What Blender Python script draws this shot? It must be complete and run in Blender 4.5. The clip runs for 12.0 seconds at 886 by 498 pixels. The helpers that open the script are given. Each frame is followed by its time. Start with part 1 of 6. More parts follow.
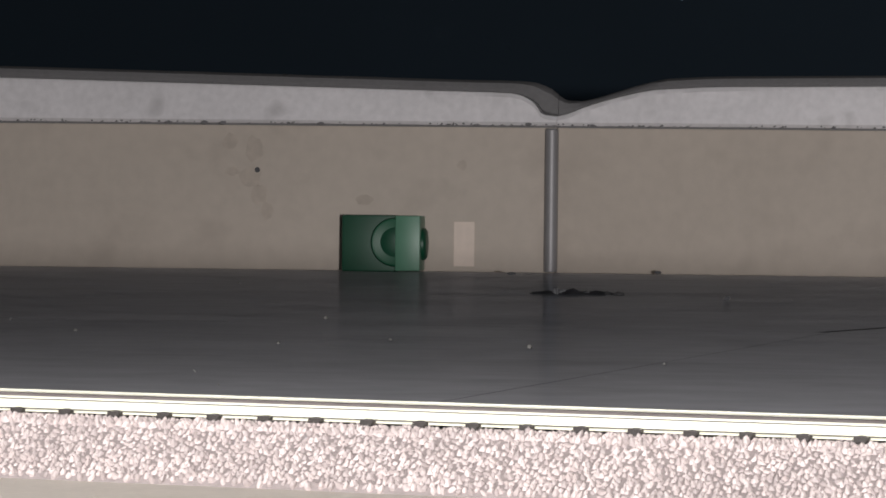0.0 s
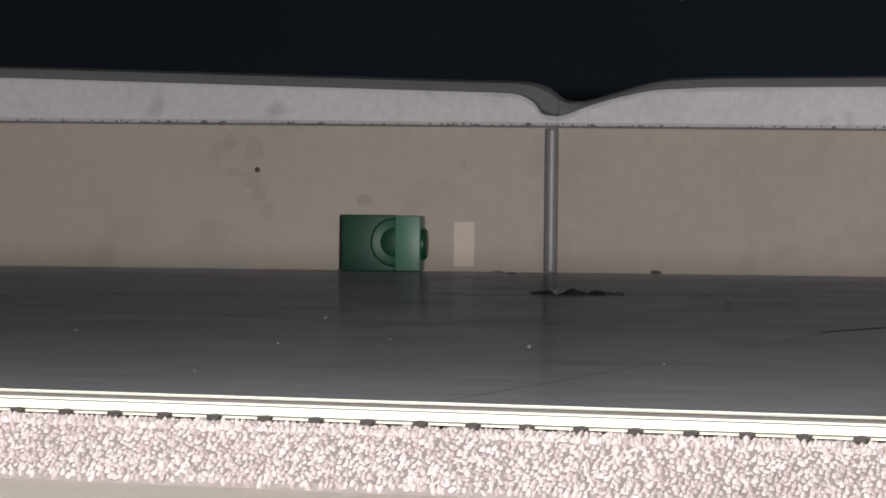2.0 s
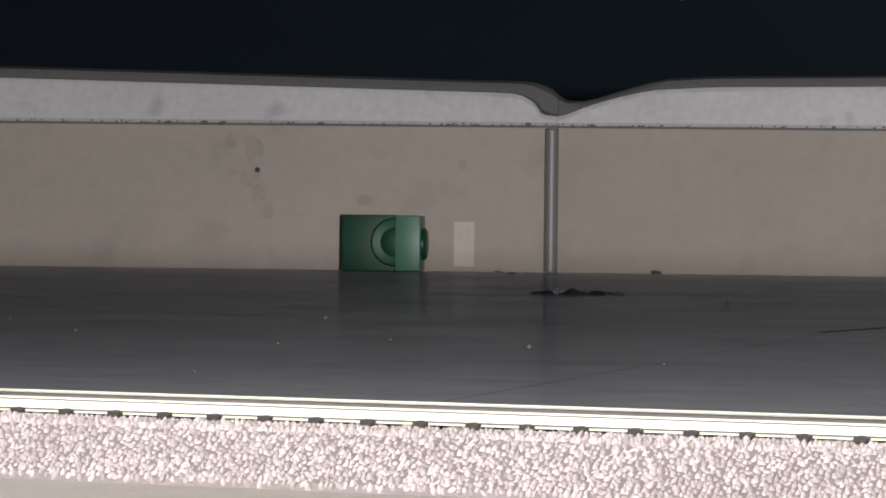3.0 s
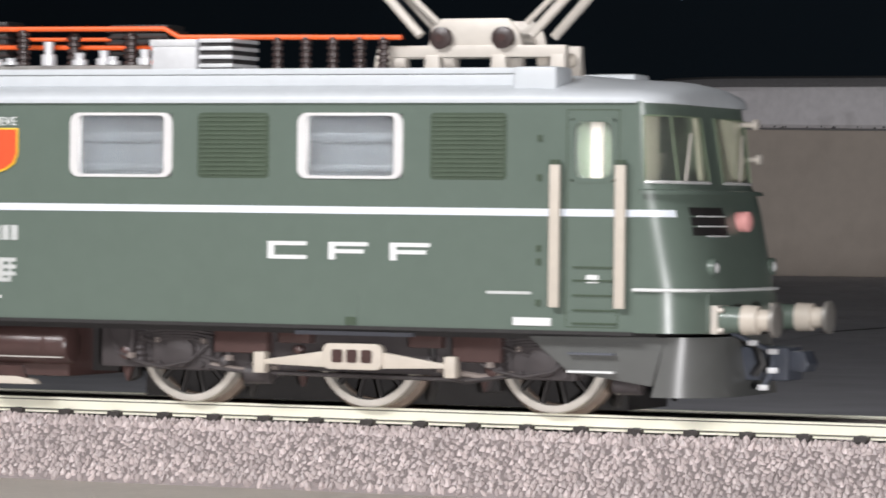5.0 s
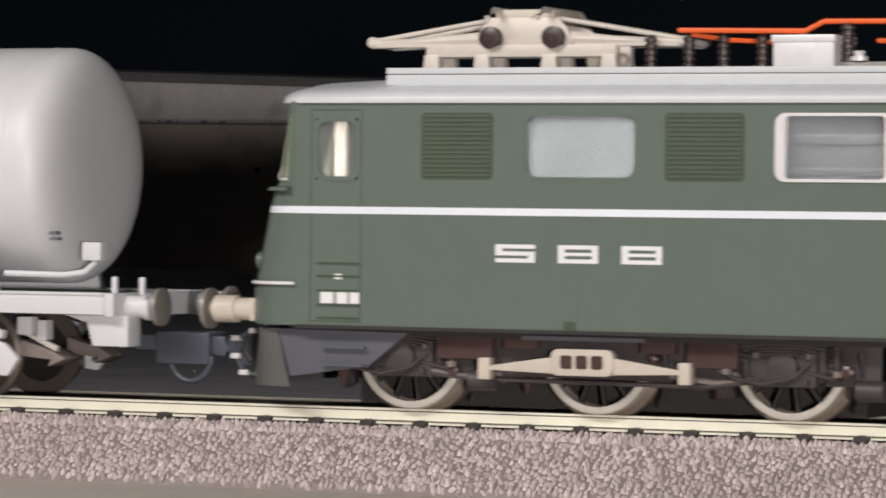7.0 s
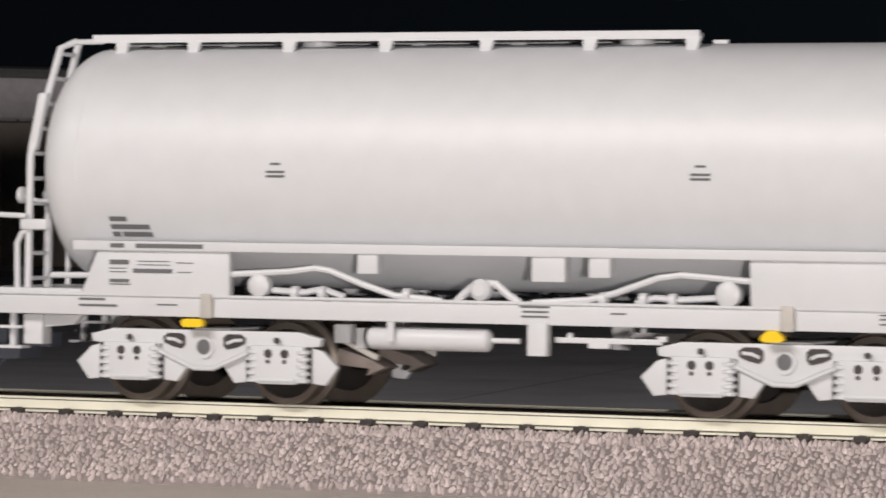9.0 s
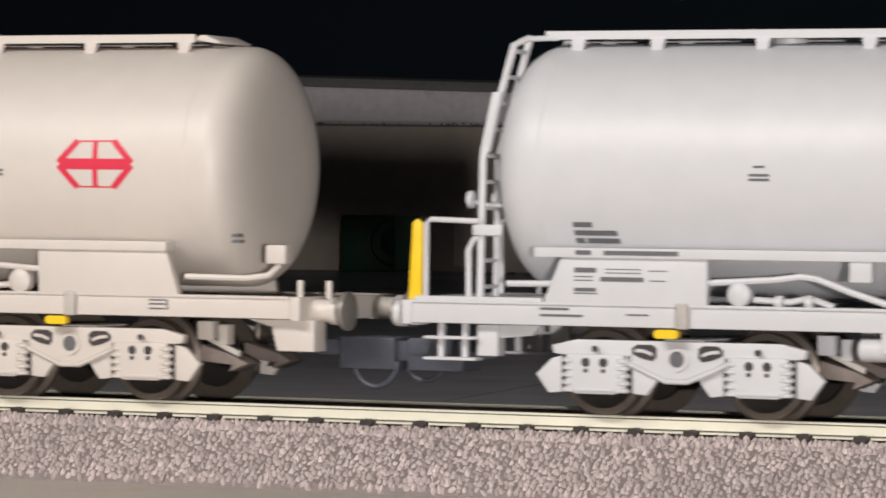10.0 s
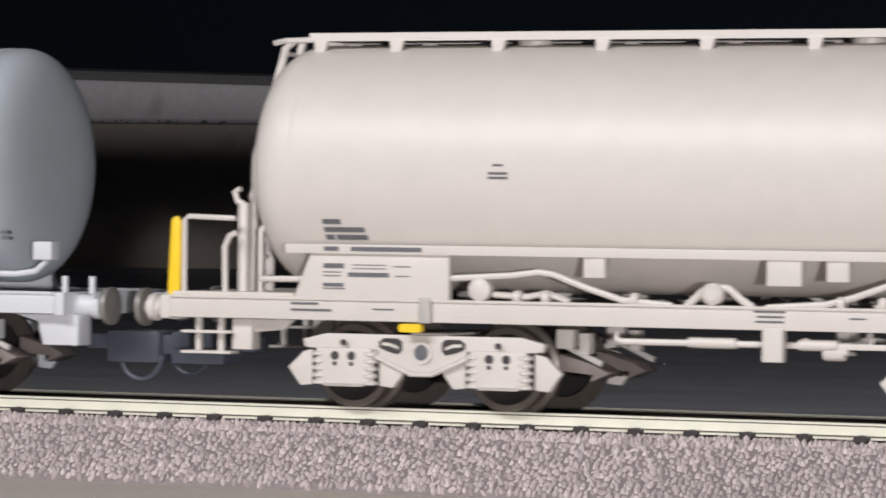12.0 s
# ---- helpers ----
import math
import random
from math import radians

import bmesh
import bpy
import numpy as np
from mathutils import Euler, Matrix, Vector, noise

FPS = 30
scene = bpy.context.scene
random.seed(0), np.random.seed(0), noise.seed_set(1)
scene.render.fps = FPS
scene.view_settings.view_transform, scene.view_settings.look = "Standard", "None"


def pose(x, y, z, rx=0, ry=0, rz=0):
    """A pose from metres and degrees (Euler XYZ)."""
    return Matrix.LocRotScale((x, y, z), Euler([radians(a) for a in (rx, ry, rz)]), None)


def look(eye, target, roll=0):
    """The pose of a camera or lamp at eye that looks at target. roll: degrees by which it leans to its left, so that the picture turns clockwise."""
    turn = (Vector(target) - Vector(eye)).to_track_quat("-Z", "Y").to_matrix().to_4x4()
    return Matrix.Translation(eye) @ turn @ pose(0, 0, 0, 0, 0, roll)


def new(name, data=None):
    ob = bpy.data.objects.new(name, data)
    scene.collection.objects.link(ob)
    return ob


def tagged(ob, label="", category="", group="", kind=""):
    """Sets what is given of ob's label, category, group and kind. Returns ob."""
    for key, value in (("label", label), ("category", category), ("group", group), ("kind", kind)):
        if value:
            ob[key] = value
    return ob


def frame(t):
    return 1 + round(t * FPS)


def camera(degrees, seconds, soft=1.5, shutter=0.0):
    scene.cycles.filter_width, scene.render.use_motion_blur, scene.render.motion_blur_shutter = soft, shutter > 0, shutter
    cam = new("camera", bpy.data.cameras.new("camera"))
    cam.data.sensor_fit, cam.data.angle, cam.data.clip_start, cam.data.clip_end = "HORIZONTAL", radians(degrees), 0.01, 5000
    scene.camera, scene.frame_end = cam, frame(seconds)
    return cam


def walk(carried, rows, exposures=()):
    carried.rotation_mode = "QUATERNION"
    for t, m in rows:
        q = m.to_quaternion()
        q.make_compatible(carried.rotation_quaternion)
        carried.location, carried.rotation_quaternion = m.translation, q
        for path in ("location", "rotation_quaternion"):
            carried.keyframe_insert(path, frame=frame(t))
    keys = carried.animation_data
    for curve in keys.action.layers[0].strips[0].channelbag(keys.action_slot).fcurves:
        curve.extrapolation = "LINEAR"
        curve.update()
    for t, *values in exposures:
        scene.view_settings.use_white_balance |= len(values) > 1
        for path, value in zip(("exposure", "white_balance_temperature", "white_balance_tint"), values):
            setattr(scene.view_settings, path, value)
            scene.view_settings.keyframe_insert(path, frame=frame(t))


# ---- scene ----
MM = 0.001  # the place is a model railway: sizes below are in millimetres

# ---- camera ----
EYE_X, EYE_Y, EYE_Z = 176.2, -470.5, 24.82
cam = camera(12.526, 12.0, soft=1.75, shutter=0.28)
VIEW = pose(EYE_X * MM, EYE_Y * MM, EYE_Z * MM, 90 - 0.5386, -0.6412, 23.788)
walk(cam, [(0.0, VIEW), (12.0, VIEW)],
     exposures=[(0.0, 0.38, 6250, 9), (2.7, 0.38, 6200, 8), (3.6, 0.25, 6000, 9), (4.3, 0.02, 5800, 9), (4.5, -0.03, 5800, 9), (5.0, -0.28, 6100, 9),
                (5.5, -0.45, 6400, 11), (6.0, -0.66, 6550, 12), (6.7, -0.7, 6550, 12), (8.3, -0.69, 6600, 12), (10.8, -0.66, 6600, 11), (11.5, -0.63, 6200, 11), (12.0, -0.63, 6100, 11)])

# ---- light ----
world = bpy.data.worlds.new("dim_room")
world.use_nodes = True
world.node_tree.nodes["Background"].inputs[0].default_value = (0.30, 0.42, 0.55, 1)
world.node_tree.nodes["Background"].inputs[1].default_value = 0.010
scene.world = world


def lamp(name, eye, target, size, watts, colour):
    data = bpy.data.lights.new(name, "AREA")
    data.shape, data.size, data.energy, data.color = "DISK", size, watts, colour
    ob = new(name, data)
    ob.matrix_world = look(eye, target)
    return ob


torch = lamp("torch_light", (0.99, -1.74, 0.017), (0.57, 0.2, 0.02), 0.05, 16.2, (1.0, 0.94, 0.90))
torch.data.spread = math.radians(110)
desk = lamp("desk_lamp_light", (-0.14, -0.40, 0.285), (-0.02, 0.0, 0.01), 0.30, 0.73, (1.0, 0.95, 0.91))
desk.data.shape, desk.data.size_y, desk.data.spread = "RECTANGLE", 0.07, math.radians(90)  # long shaded strip lamp

# ---- materials ----


def mat(name, colour, rough=0.5, metal=0.0, vary=0.12, grain=900.0, bump=0.0, bump_scale=2500.0, spec=0.5, coat=0.0, random_tint=0.0, wear=None):
    """A painted, moulded or bare surface: two scales of colour change, fine relief."""
    m = bpy.data.materials.new(name)
    m.use_nodes = True
    nt = m.node_tree
    b = nt.nodes["Principled BSDF"]
    b.inputs["Roughness"].default_value, b.inputs["Metallic"].default_value = rough, metal
    b.inputs["Specular IOR Level"].default_value, b.inputs["Coat Weight"].default_value = spec, coat
    co = nt.nodes.new("ShaderNodeTexCoord")
    fine, broad = nt.nodes.new("ShaderNodeTexNoise"), nt.nodes.new("ShaderNodeTexNoise")
    fine.inputs["Scale"].default_value, broad.inputs["Scale"].default_value = grain, grain / 14
    fine.inputs["Detail"].default_value, broad.inputs["Detail"].default_value = 4, 3
    add = nt.nodes.new("ShaderNodeMath")
    add.operation = "ADD"
    for n in (fine, broad):
        nt.links.new(co.outputs["Object"], n.inputs["Vector"])
    nt.links.new(fine.outputs["Fac"], add.inputs[0])
    nt.links.new(broad.outputs["Fac"], add.inputs[1])
    ramp = nt.nodes.new("ShaderNodeMapRange")
    ramp.inputs["From Min"].default_value, ramp.inputs["From Max"].default_value = 0.65, 1.35
    ramp.inputs["To Min"].default_value, ramp.inputs["To Max"].default_value = 1 - vary, 1 + vary
    nt.links.new(add.outputs[0], ramp.inputs["Value"])
    mul = nt.nodes.new("ShaderNodeVectorMath")
    mul.operation = "SCALE"
    mul.inputs[0].default_value = colour
    nt.links.new(ramp.outputs["Result"], mul.inputs["Scale"])
    last = mul.outputs["Vector"]
    if random_tint:
        info = nt.nodes.new("ShaderNodeNewGeometry")
        r2 = nt.nodes.new("ShaderNodeMapRange")
        r2.inputs["To Min"].default_value, r2.inputs["To Max"].default_value = 1 - random_tint, 1 + random_tint
        nt.links.new(info.outputs["Random Per Island"], r2.inputs["Value"])
        m2 = nt.nodes.new("ShaderNodeVectorMath")
        m2.operation = "SCALE"
        nt.links.new(last, m2.inputs[0])
        nt.links.new(r2.outputs["Result"], m2.inputs["Scale"])
        last = m2.outputs["Vector"]
    if wear:
        # soft stains of another colour, with a shape of their own
        wn = nt.nodes.new("ShaderNodeTexNoise")
        wn.inputs["Scale"].default_value, wn.inputs["Detail"].default_value = wear[1], 6
        wr = nt.nodes.new("ShaderNodeMapRange")
        wr.inputs["From Min"].default_value, wr.inputs["From Max"].default_value = wear[2], wear[2] + 0.16
        wr.inputs["To Max"].default_value = wear[3]
        mx = nt.nodes.new("ShaderNodeMix")
        mx.data_type = "RGBA"
        nt.links.new(co.outputs["Object"], wn.inputs["Vector"])
        nt.links.new(wn.outputs["Fac"], wr.inputs["Value"])
        nt.links.new(wr.outputs["Result"], mx.inputs["Factor"])
        nt.links.new(last, mx.inputs["A"])
        mx.inputs["B"].default_value = (*wear[0], 1)
        last = mx.outputs["Result"]
    nt.links.new(last, b.inputs["Base Color"])
    if bump:
        bn, bp = nt.nodes.new("ShaderNodeTexNoise"), nt.nodes.new("ShaderNodeBump")
        bn.inputs["Scale"].default_value, bn.inputs["Detail"].default_value = bump_scale, 5
        bp.inputs["Strength"].default_value, bp.inputs["Distance"].default_value = bump, 0.0003
        nt.links.new(co.outputs["Object"], bn.inputs["Vector"])
        nt.links.new(bn.outputs["Fac"], bp.inputs["Height"])
        nt.links.new(bp.outputs["Normal"], b.inputs["Normal"])
    return m


def glass(name, colour, rough=0.05, alpha=0.35):
    m = bpy.data.materials.new(name)
    m.use_nodes = True
    b = m.node_tree.nodes["Principled BSDF"]
    b.inputs["Base Color"].default_value = (*colour, 1)
    b.inputs["Roughness"].default_value = rough
    b.inputs["Transmission Weight"].default_value = 1 - alpha
    b.inputs["IOR"].default_value = 1.35
    return m


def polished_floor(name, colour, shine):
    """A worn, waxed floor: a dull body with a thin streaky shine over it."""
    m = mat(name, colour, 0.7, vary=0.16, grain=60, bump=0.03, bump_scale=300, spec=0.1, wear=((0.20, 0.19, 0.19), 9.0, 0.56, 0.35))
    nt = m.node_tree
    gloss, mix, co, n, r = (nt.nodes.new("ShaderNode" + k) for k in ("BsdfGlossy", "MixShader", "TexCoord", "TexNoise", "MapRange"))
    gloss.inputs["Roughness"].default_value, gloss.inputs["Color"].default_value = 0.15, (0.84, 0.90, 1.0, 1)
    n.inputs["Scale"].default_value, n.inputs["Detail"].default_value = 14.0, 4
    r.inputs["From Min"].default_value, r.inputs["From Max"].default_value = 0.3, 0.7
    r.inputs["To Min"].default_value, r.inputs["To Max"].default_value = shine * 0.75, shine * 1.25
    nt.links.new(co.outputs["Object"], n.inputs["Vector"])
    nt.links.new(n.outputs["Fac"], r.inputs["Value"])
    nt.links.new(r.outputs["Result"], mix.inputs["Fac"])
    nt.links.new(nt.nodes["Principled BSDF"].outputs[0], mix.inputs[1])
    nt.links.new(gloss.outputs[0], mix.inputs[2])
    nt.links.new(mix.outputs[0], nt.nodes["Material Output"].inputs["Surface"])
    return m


# floor colour is lifted to make up for the weak light on it
M_FLOOR = polished_floor("lifted_grey_floor", (0.56, 0.555, 0.59), 0.24)
M_SUBFLOOR = mat("floor_joint_filler", (0.05, 0.047, 0.048), 0.9)
M_MAT = mat("beige_board", (0.62, 0.56, 0.50), 0.6, vary=0.08, grain=700)
M_PANEL = mat("aged_beige_panel", (0.55, 0.48, 0.415), 0.62, vary=0.07, grain=120, bump=0.06, bump_scale=180,
              wear=((0.36, 0.305, 0.26), 26.0, 0.55, 0.32))
M_PANEL_TOP = mat("pale_padded_edge", (0.86, 0.83, 0.85), 0.75, vary=0.10, grain=240, bump=0.2, bump_scale=500,
                  wear=((0.36, 0.34, 0.34), 60.0, 0.63, 0.5))
M_STAIN = mat("faint_brown_stain", (0.508, 0.441, 0.381), 0.7, vary=0.16, grain=160)
M_CORD = mat("grey_piping", (0.21, 0.205, 0.21), 0.8, vary=0.1, grain=300)
M_ROD = mat("steel_joint_strip", (0.34, 0.33, 0.34), 0.5, 0.3, vary=0.08, grain=100)
M_STICKER = mat("pale_sticker", (0.84, 0.71, 0.62), 0.6, vary=0.08, grain=200)
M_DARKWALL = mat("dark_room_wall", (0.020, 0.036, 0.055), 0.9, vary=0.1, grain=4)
M_DEBRIS = mat("dark_debris", (0.06, 0.06, 0.068), 0.6, vary=0.4, grain=200)
M_SILVERY = mat("pale_crumpled_foil", (0.42, 0.42, 0.44), 0.4, 0.4, vary=0.3, grain=200)
M_DUST = mat("pale_dust", (0.50, 0.48, 0.46), 0.8)
M_GREEN_PLASTIC = mat("dark_green_plastic", (0.004, 0.070, 0.034), 0.45, vary=0.15, grain=60)
M_GREEN_PALE = mat("pale_green_label", (0.10, 0.26, 0.17), 0.4, vary=0.1, grain=90)
M_GREEN_RING = mat("bright_green_ring", (0.008, 0.105, 0.05), 0.45, vary=0.1, grain=90)

# bed is coloured darker than the stones, for the shade between them
M_BALLAST = mat("darkened_ballast_bed", (0.25, 0.213, 0.208), 0.55, vary=0.16, grain=500, bump=0.5, bump_scale=1500)
M_STONE = mat("moulded_ballast_stone", (0.45, 0.383, 0.373), 0.38, vary=0.16, grain=700, random_tint=0.27, bump=0.25, bump_scale=2500)
M_RAIL = mat("nickel_silver_rail", (0.96, 0.94, 0.79), 0.28, 0.3, vary=0.06, grain=260)
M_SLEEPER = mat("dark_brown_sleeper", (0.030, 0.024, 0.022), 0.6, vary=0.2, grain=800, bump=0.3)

# ---- mesh helpers (millimetres) ----


def box(bm, x0, x1, y0, y1, z0, z1):
    v = [bm.verts.new((x, y, z)) for x in (x0, x1) for y in (y0, y1) for z in (z0, z1)]
    for f in ((0, 1, 3, 2), (4, 6, 7, 5), (0, 4, 5, 1), (2, 3, 7, 6), (0, 2, 6, 4), (1, 5, 7, 3)):
        bm.faces.new([v[i] for i in f])
    return bm


def prism(bm, pts, y0, y1):
    """An outline in x and z, given thickness along y."""
    a, b = [bm.verts.new((x, y0, z)) for x, z in pts], [bm.verts.new((x, y1, z)) for x, z in pts]
    n = len(pts)
    bm.faces.new(a)
    bm.faces.new(b[::-1])
    for i in range(n):
        bm.faces.new((a[i], b[i], b[(i + 1) % n], a[(i + 1) % n]))
    return bm


def loft(bm, rings, close=True, caps=True):
    """Rings of equally many points, joined one to the next."""
    vs = [[bm.verts.new(p) for p in ring] for ring in rings]
    n = len(vs[0])
    for a, b in zip(vs, vs[1:]):
        for i in range(n if close else n - 1):
            bm.faces.new((a[i], a[(i + 1) % n], b[(i + 1) % n], b[i]))
    if caps:
        bm.faces.new(vs[0][::-1])
        bm.faces.new(vs[-1])
    return bm


def turned(bm, profile, origin=(0, 0, 0), axis="x", seg=24):
    """A turned body: (place along the axis, radius) from end to end."""
    rings = []
    for d, r in profile:
        ring = []
        for k in range(seg):
            c, s = r * math.cos(2 * math.pi * k / seg), r * math.sin(2 * math.pi * k / seg)
            q = {"x": (d, c, s), "y": (c, d, s), "z": (c, s, d)}[axis]
            ring.append(tuple(origin[i] + q[i] for i in range(3)))
        rings.append(ring)
    return loft(bm, rings)


def tube(bm, pts, r, seg=8):
    """A round rod along a path."""
    pts = [Vector(p) for p in pts]
    rings, side = [], None
    for i, p in enumerate(pts):
        d = (pts[min(i + 1, len(pts) - 1)] - pts[max(i - 1, 0)]).normalized()
        a = d.cross(Vector((0, 1, 0)) if abs(d.y) < 0.9 else Vector((0, 0, 1))).normalized()
        b = d.cross(a)
        rings.append([tuple(p + r * (a * math.cos(2 * math.pi * k / seg) + b * math.sin(2 * math.pi * k / seg))) for k in range(seg)])
    return loft(bm, rings)


def mesh_of(name, bm, material, bevel=0.0, smooth=35.0):
    bmesh.ops.recalc_face_normals(bm, faces=bm.faces)
    if bevel:
        edges = [e for e in bm.edges if len(e.link_faces) == 2 and e.calc_face_angle(0) > 0.6]
        bmesh.ops.bevel(bm, geom=edges, offset=bevel, segments=2, affect="EDGES", profile=0.6, clamp_overlap=True)
    bmesh.ops.scale(bm, vec=(MM, MM, MM), verts=bm.verts)
    me = bpy.data.meshes.new(name)
    bm.to_mesh(me)
    bm.free()
    me.materials.append(material)
    if smooth:
        for p in me.polygons:
            p.use_smooth = True
        me.set_sharp_from_angle(angle=radians(smooth))
    return me


def part(name, bm, material, parent=None, label="", bevel=0.0, smooth=35.0, at=None):
    """One mesh object, under a thing or a part where one is given; at: its place in millimetres."""
    ob = new(name, mesh_of(name, bm, material, bevel, smooth))
    if parent is not None:
        ob.parent = parent
    if at is not None:
        ob.location = [c * MM for c in at]
    if label:
        ob["label"] = label
    return ob


def shared(name, me, parent, at=(0, 0, 0)):
    """A further piece on a mesh that is already there."""
    ob = new(name, me)
    ob.parent = parent
    ob.location = [c * MM for c in at]
    return ob


def thing(name, label, category, group="", kind="", at=(0, 0, 0), turn=0.0):
    ob = tagged(new(name), label, category, group, kind)
    ob.matrix_basis = pose(*(c * MM for c in at), 0, 0, turn)
    return ob


def nb():
    return bmesh.new()


def slab(bm, pts, z0, z1):
    """An outline in x and y between two heights."""
    a, b = [bm.verts.new((x, y, z0)) for x, y in pts], [bm.verts.new((x, y, z1)) for x, y in pts]
    bm.faces.new(a[::-1])
    bm.faces.new(b)
    for i in range(len(pts)):
        j = (i + 1) % len(pts)
        bm.faces.new((a[i], a[j], b[j], b[i]))
    return bm


# ---- the room ----
GROUND = -10.3


def build_room():
    floor = tagged(part("floor", slab(nb(), [(-4000, -2600), (2600, -2600), (2600, 3600), (-4000, 3600)], GROUND - 22, GROUND - 0.012), M_SUBFLOOR),
                   "dark polished floor with fine joints", "floor", kind="structure")
    # large floor slabs with thin open joints between them
    def seam(x):
        return 717 + 0.167 * x
    g = 0.6
    back = [(-4000, seam(-4000) + g), (-210, seam(-210) + g), (-204, 3600), (-4000, 3600)]
    back_right = [(-206, seam(-206) + g), (2600, seam(2600) + g), (2600, 3600), (-200, 3600)]
    front_left = [(-4000, -2600), (-10, -2600), (-88, 0), (-161 - 0.2, 428), (-205 - 0.2, seam(-205) - g), (-4000, seam(-4000) - g)]
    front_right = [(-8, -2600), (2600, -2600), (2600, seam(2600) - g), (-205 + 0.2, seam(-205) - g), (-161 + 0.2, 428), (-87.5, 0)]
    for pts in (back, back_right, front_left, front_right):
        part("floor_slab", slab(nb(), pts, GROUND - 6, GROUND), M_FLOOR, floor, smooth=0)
    for nm, (a, b) in {"wall_north": ((-4000, 3600), (2600, 3700)), "wall_south": ((-4000, -2700), (2600, -2600)),
                       "wall_west": ((-4100, -2700), (-4000, 3700)), "wall_east": ((2600, -2700), (2700, 3700))}.items():
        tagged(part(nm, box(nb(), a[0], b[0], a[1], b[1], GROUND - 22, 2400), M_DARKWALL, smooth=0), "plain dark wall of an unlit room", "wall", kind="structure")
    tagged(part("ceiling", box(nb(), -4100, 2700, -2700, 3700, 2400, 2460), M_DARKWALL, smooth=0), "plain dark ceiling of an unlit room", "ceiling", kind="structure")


build_room()


def bench_panel(x0, x1, rim):
    """A low upright panel with a padded top edge; rim(x) gives the heights of the pad's edge and of its piping."""
    th = thing("low_panel", "aged beige panel with a pale padded top edge", "panel", "panels behind the track",
               at=(-1016.8, 1592.3, GROUND), turn=17.831)
    part("face_board", box(nb(), x0, x1, 0, 26, 0, 84), M_PANEL, th, bevel=0.8)
    part("shadow_gap", box(nb(), x0, x1, 3, 24, 83.4, 87), M_CORD, th, "dark grey seam")
    xs = np.linspace(x0, x1, 70)
    xs = sorted(set(list(xs) + list(np.linspace(290, 400, 45)[(np.linspace(290, 400, 45) > x0) & (np.linspace(290, 400, 45) < x1)])))
    rings = []
    for x in xs:
        h, n = rim(x)[0], 0.5 * noise.noise((x * 0.11, 3.0, 0))
        rings.append([(x, -3 + n, 85.2 + 0.5 * noise.noise((x * 0.3, 0, 0))), (x, -5 + n, 87), (x, -5.2 + n, h - 2.5), (x, -3.5, h), (x, 14, h + 1.0), (x, 24, h - 1), (x, 24, 85.2)])
    part("padded_edge", loft(nb(), rings), M_PANEL_TOP, th, "pale padded fabric edge")
    rings = []
    for x in xs:
        h, top = rim(x)
        mid, half = (h + top) / 2 - 0.8, (top - h) / 2 + 0.8 + 0.3 * noise.noise((x * 0.05, 9.0, 0))
        rings.append([(x, 15 + 9 * math.cos(a), mid + half * math.sin(a)) for a in np.linspace(0, 2 * math.pi, 11)[:-1]])
    part("piping", loft(nb(), rings), M_CORD, th, "grey piping along the top")
    return th


def rim_left(x):
    """Heights of the pad's edge and of the piping's top along the first panel."""
    h = 110.4 - 0.022 * max(x, -60)
    if x < 290:
        return h, h + 7.6
    return float(np.interp(x, [290, 300, 306, 312, 315.6, 317.6, 321, 327], [104.0, 103.6, 102.6, 99.5, 95.8, 92.2, 91.0, 90.5])), float(np.interp(x, [290, 305, 313, 318, 323, 327], [111.6, 111.6, 111.0, 109.4, 107.0, 103.4]))


def rim_right(x):
    rise = min(2.0, max(0.0, (x - 416) * 0.012))
    return (float(np.interp(x, [327, 333, 341, 352, 364, 374, 384, 416], [90.5, 91.7, 95.1, 98.8, 102.1, 104.5, 106.2, 108.0])) + rise,
            float(np.interp(x, [327, 329, 332, 341, 351, 370, 380, 390, 416], [103.4, 101.8, 100.4, 100.0, 102.3, 108.7, 111.3, 113.4, 115.0])) + rise)


LEFT_PANEL = bench_panel(-900, 326.9, rim_left)
bench_panel(327.1, 1500, rim_right)

strip = thing("joint_strip", "narrow rounded steel strip over the panel joint", "metal strip", at=(-1016.8 + 324 * 0.952 + 0.6, 1592.3 + 324 * 0.3062 - 1.9, GROUND), turn=17.831)
part("strip_body", turned(nb(), [(0.5, 3.3), (1, 4.0), (82.5, 4.0), (83.5, 3.2)], axis="z", seg=20), M_ROD, strip)


def green_gadget():
    th = thing("green_plastic_box", "small dark green plastic box with a round lens", "plastic box", at=(-1016.8 + 203 * 0.952 + 13, 1592.3 + 203 * 0.3062 - 30, GROUND), turn=17.831)
    part("body", box(nb(), 0, 31, 0, 24, 0, 32.5), M_GREEN_PLASTIC, th, bevel=1.2)
    part("pale_side", box(nb(), 31.2, 45.5, -3.6, 23, 0.6, 32.3), M_GREEN_PALE, th, "pale translucent green side block", bevel=0.8)
    part("lens_ring", turned(nb(), [(-2.0, 12.5), (-2.4, 13.4), (-1, 14.2), (0.5, 14.2), (0.5, 11.2), (-1.2, 11.4)], origin=(31, 0, 17), axis="y", seg=40), M_GREEN_RING, th, "brighter green round rim")
    part("lens", turned(nb(), [(-3.2, 0.3), (-3.0, 4), (-2.2, 8), (-1.0, 11), (0.3, 11.3)], origin=(31, 0, 17), axis="y", seg=40), M_GREEN_PLASTIC, th, "dark green domed lens")
    part("knob", turned(nb(), [(45.3, 9.5), (47, 9.3), (48.2, 8), (48.6, 5)], origin=(0, 10, 16), axis="x", seg=28), M_GREEN_PLASTIC, th, "round green knob")


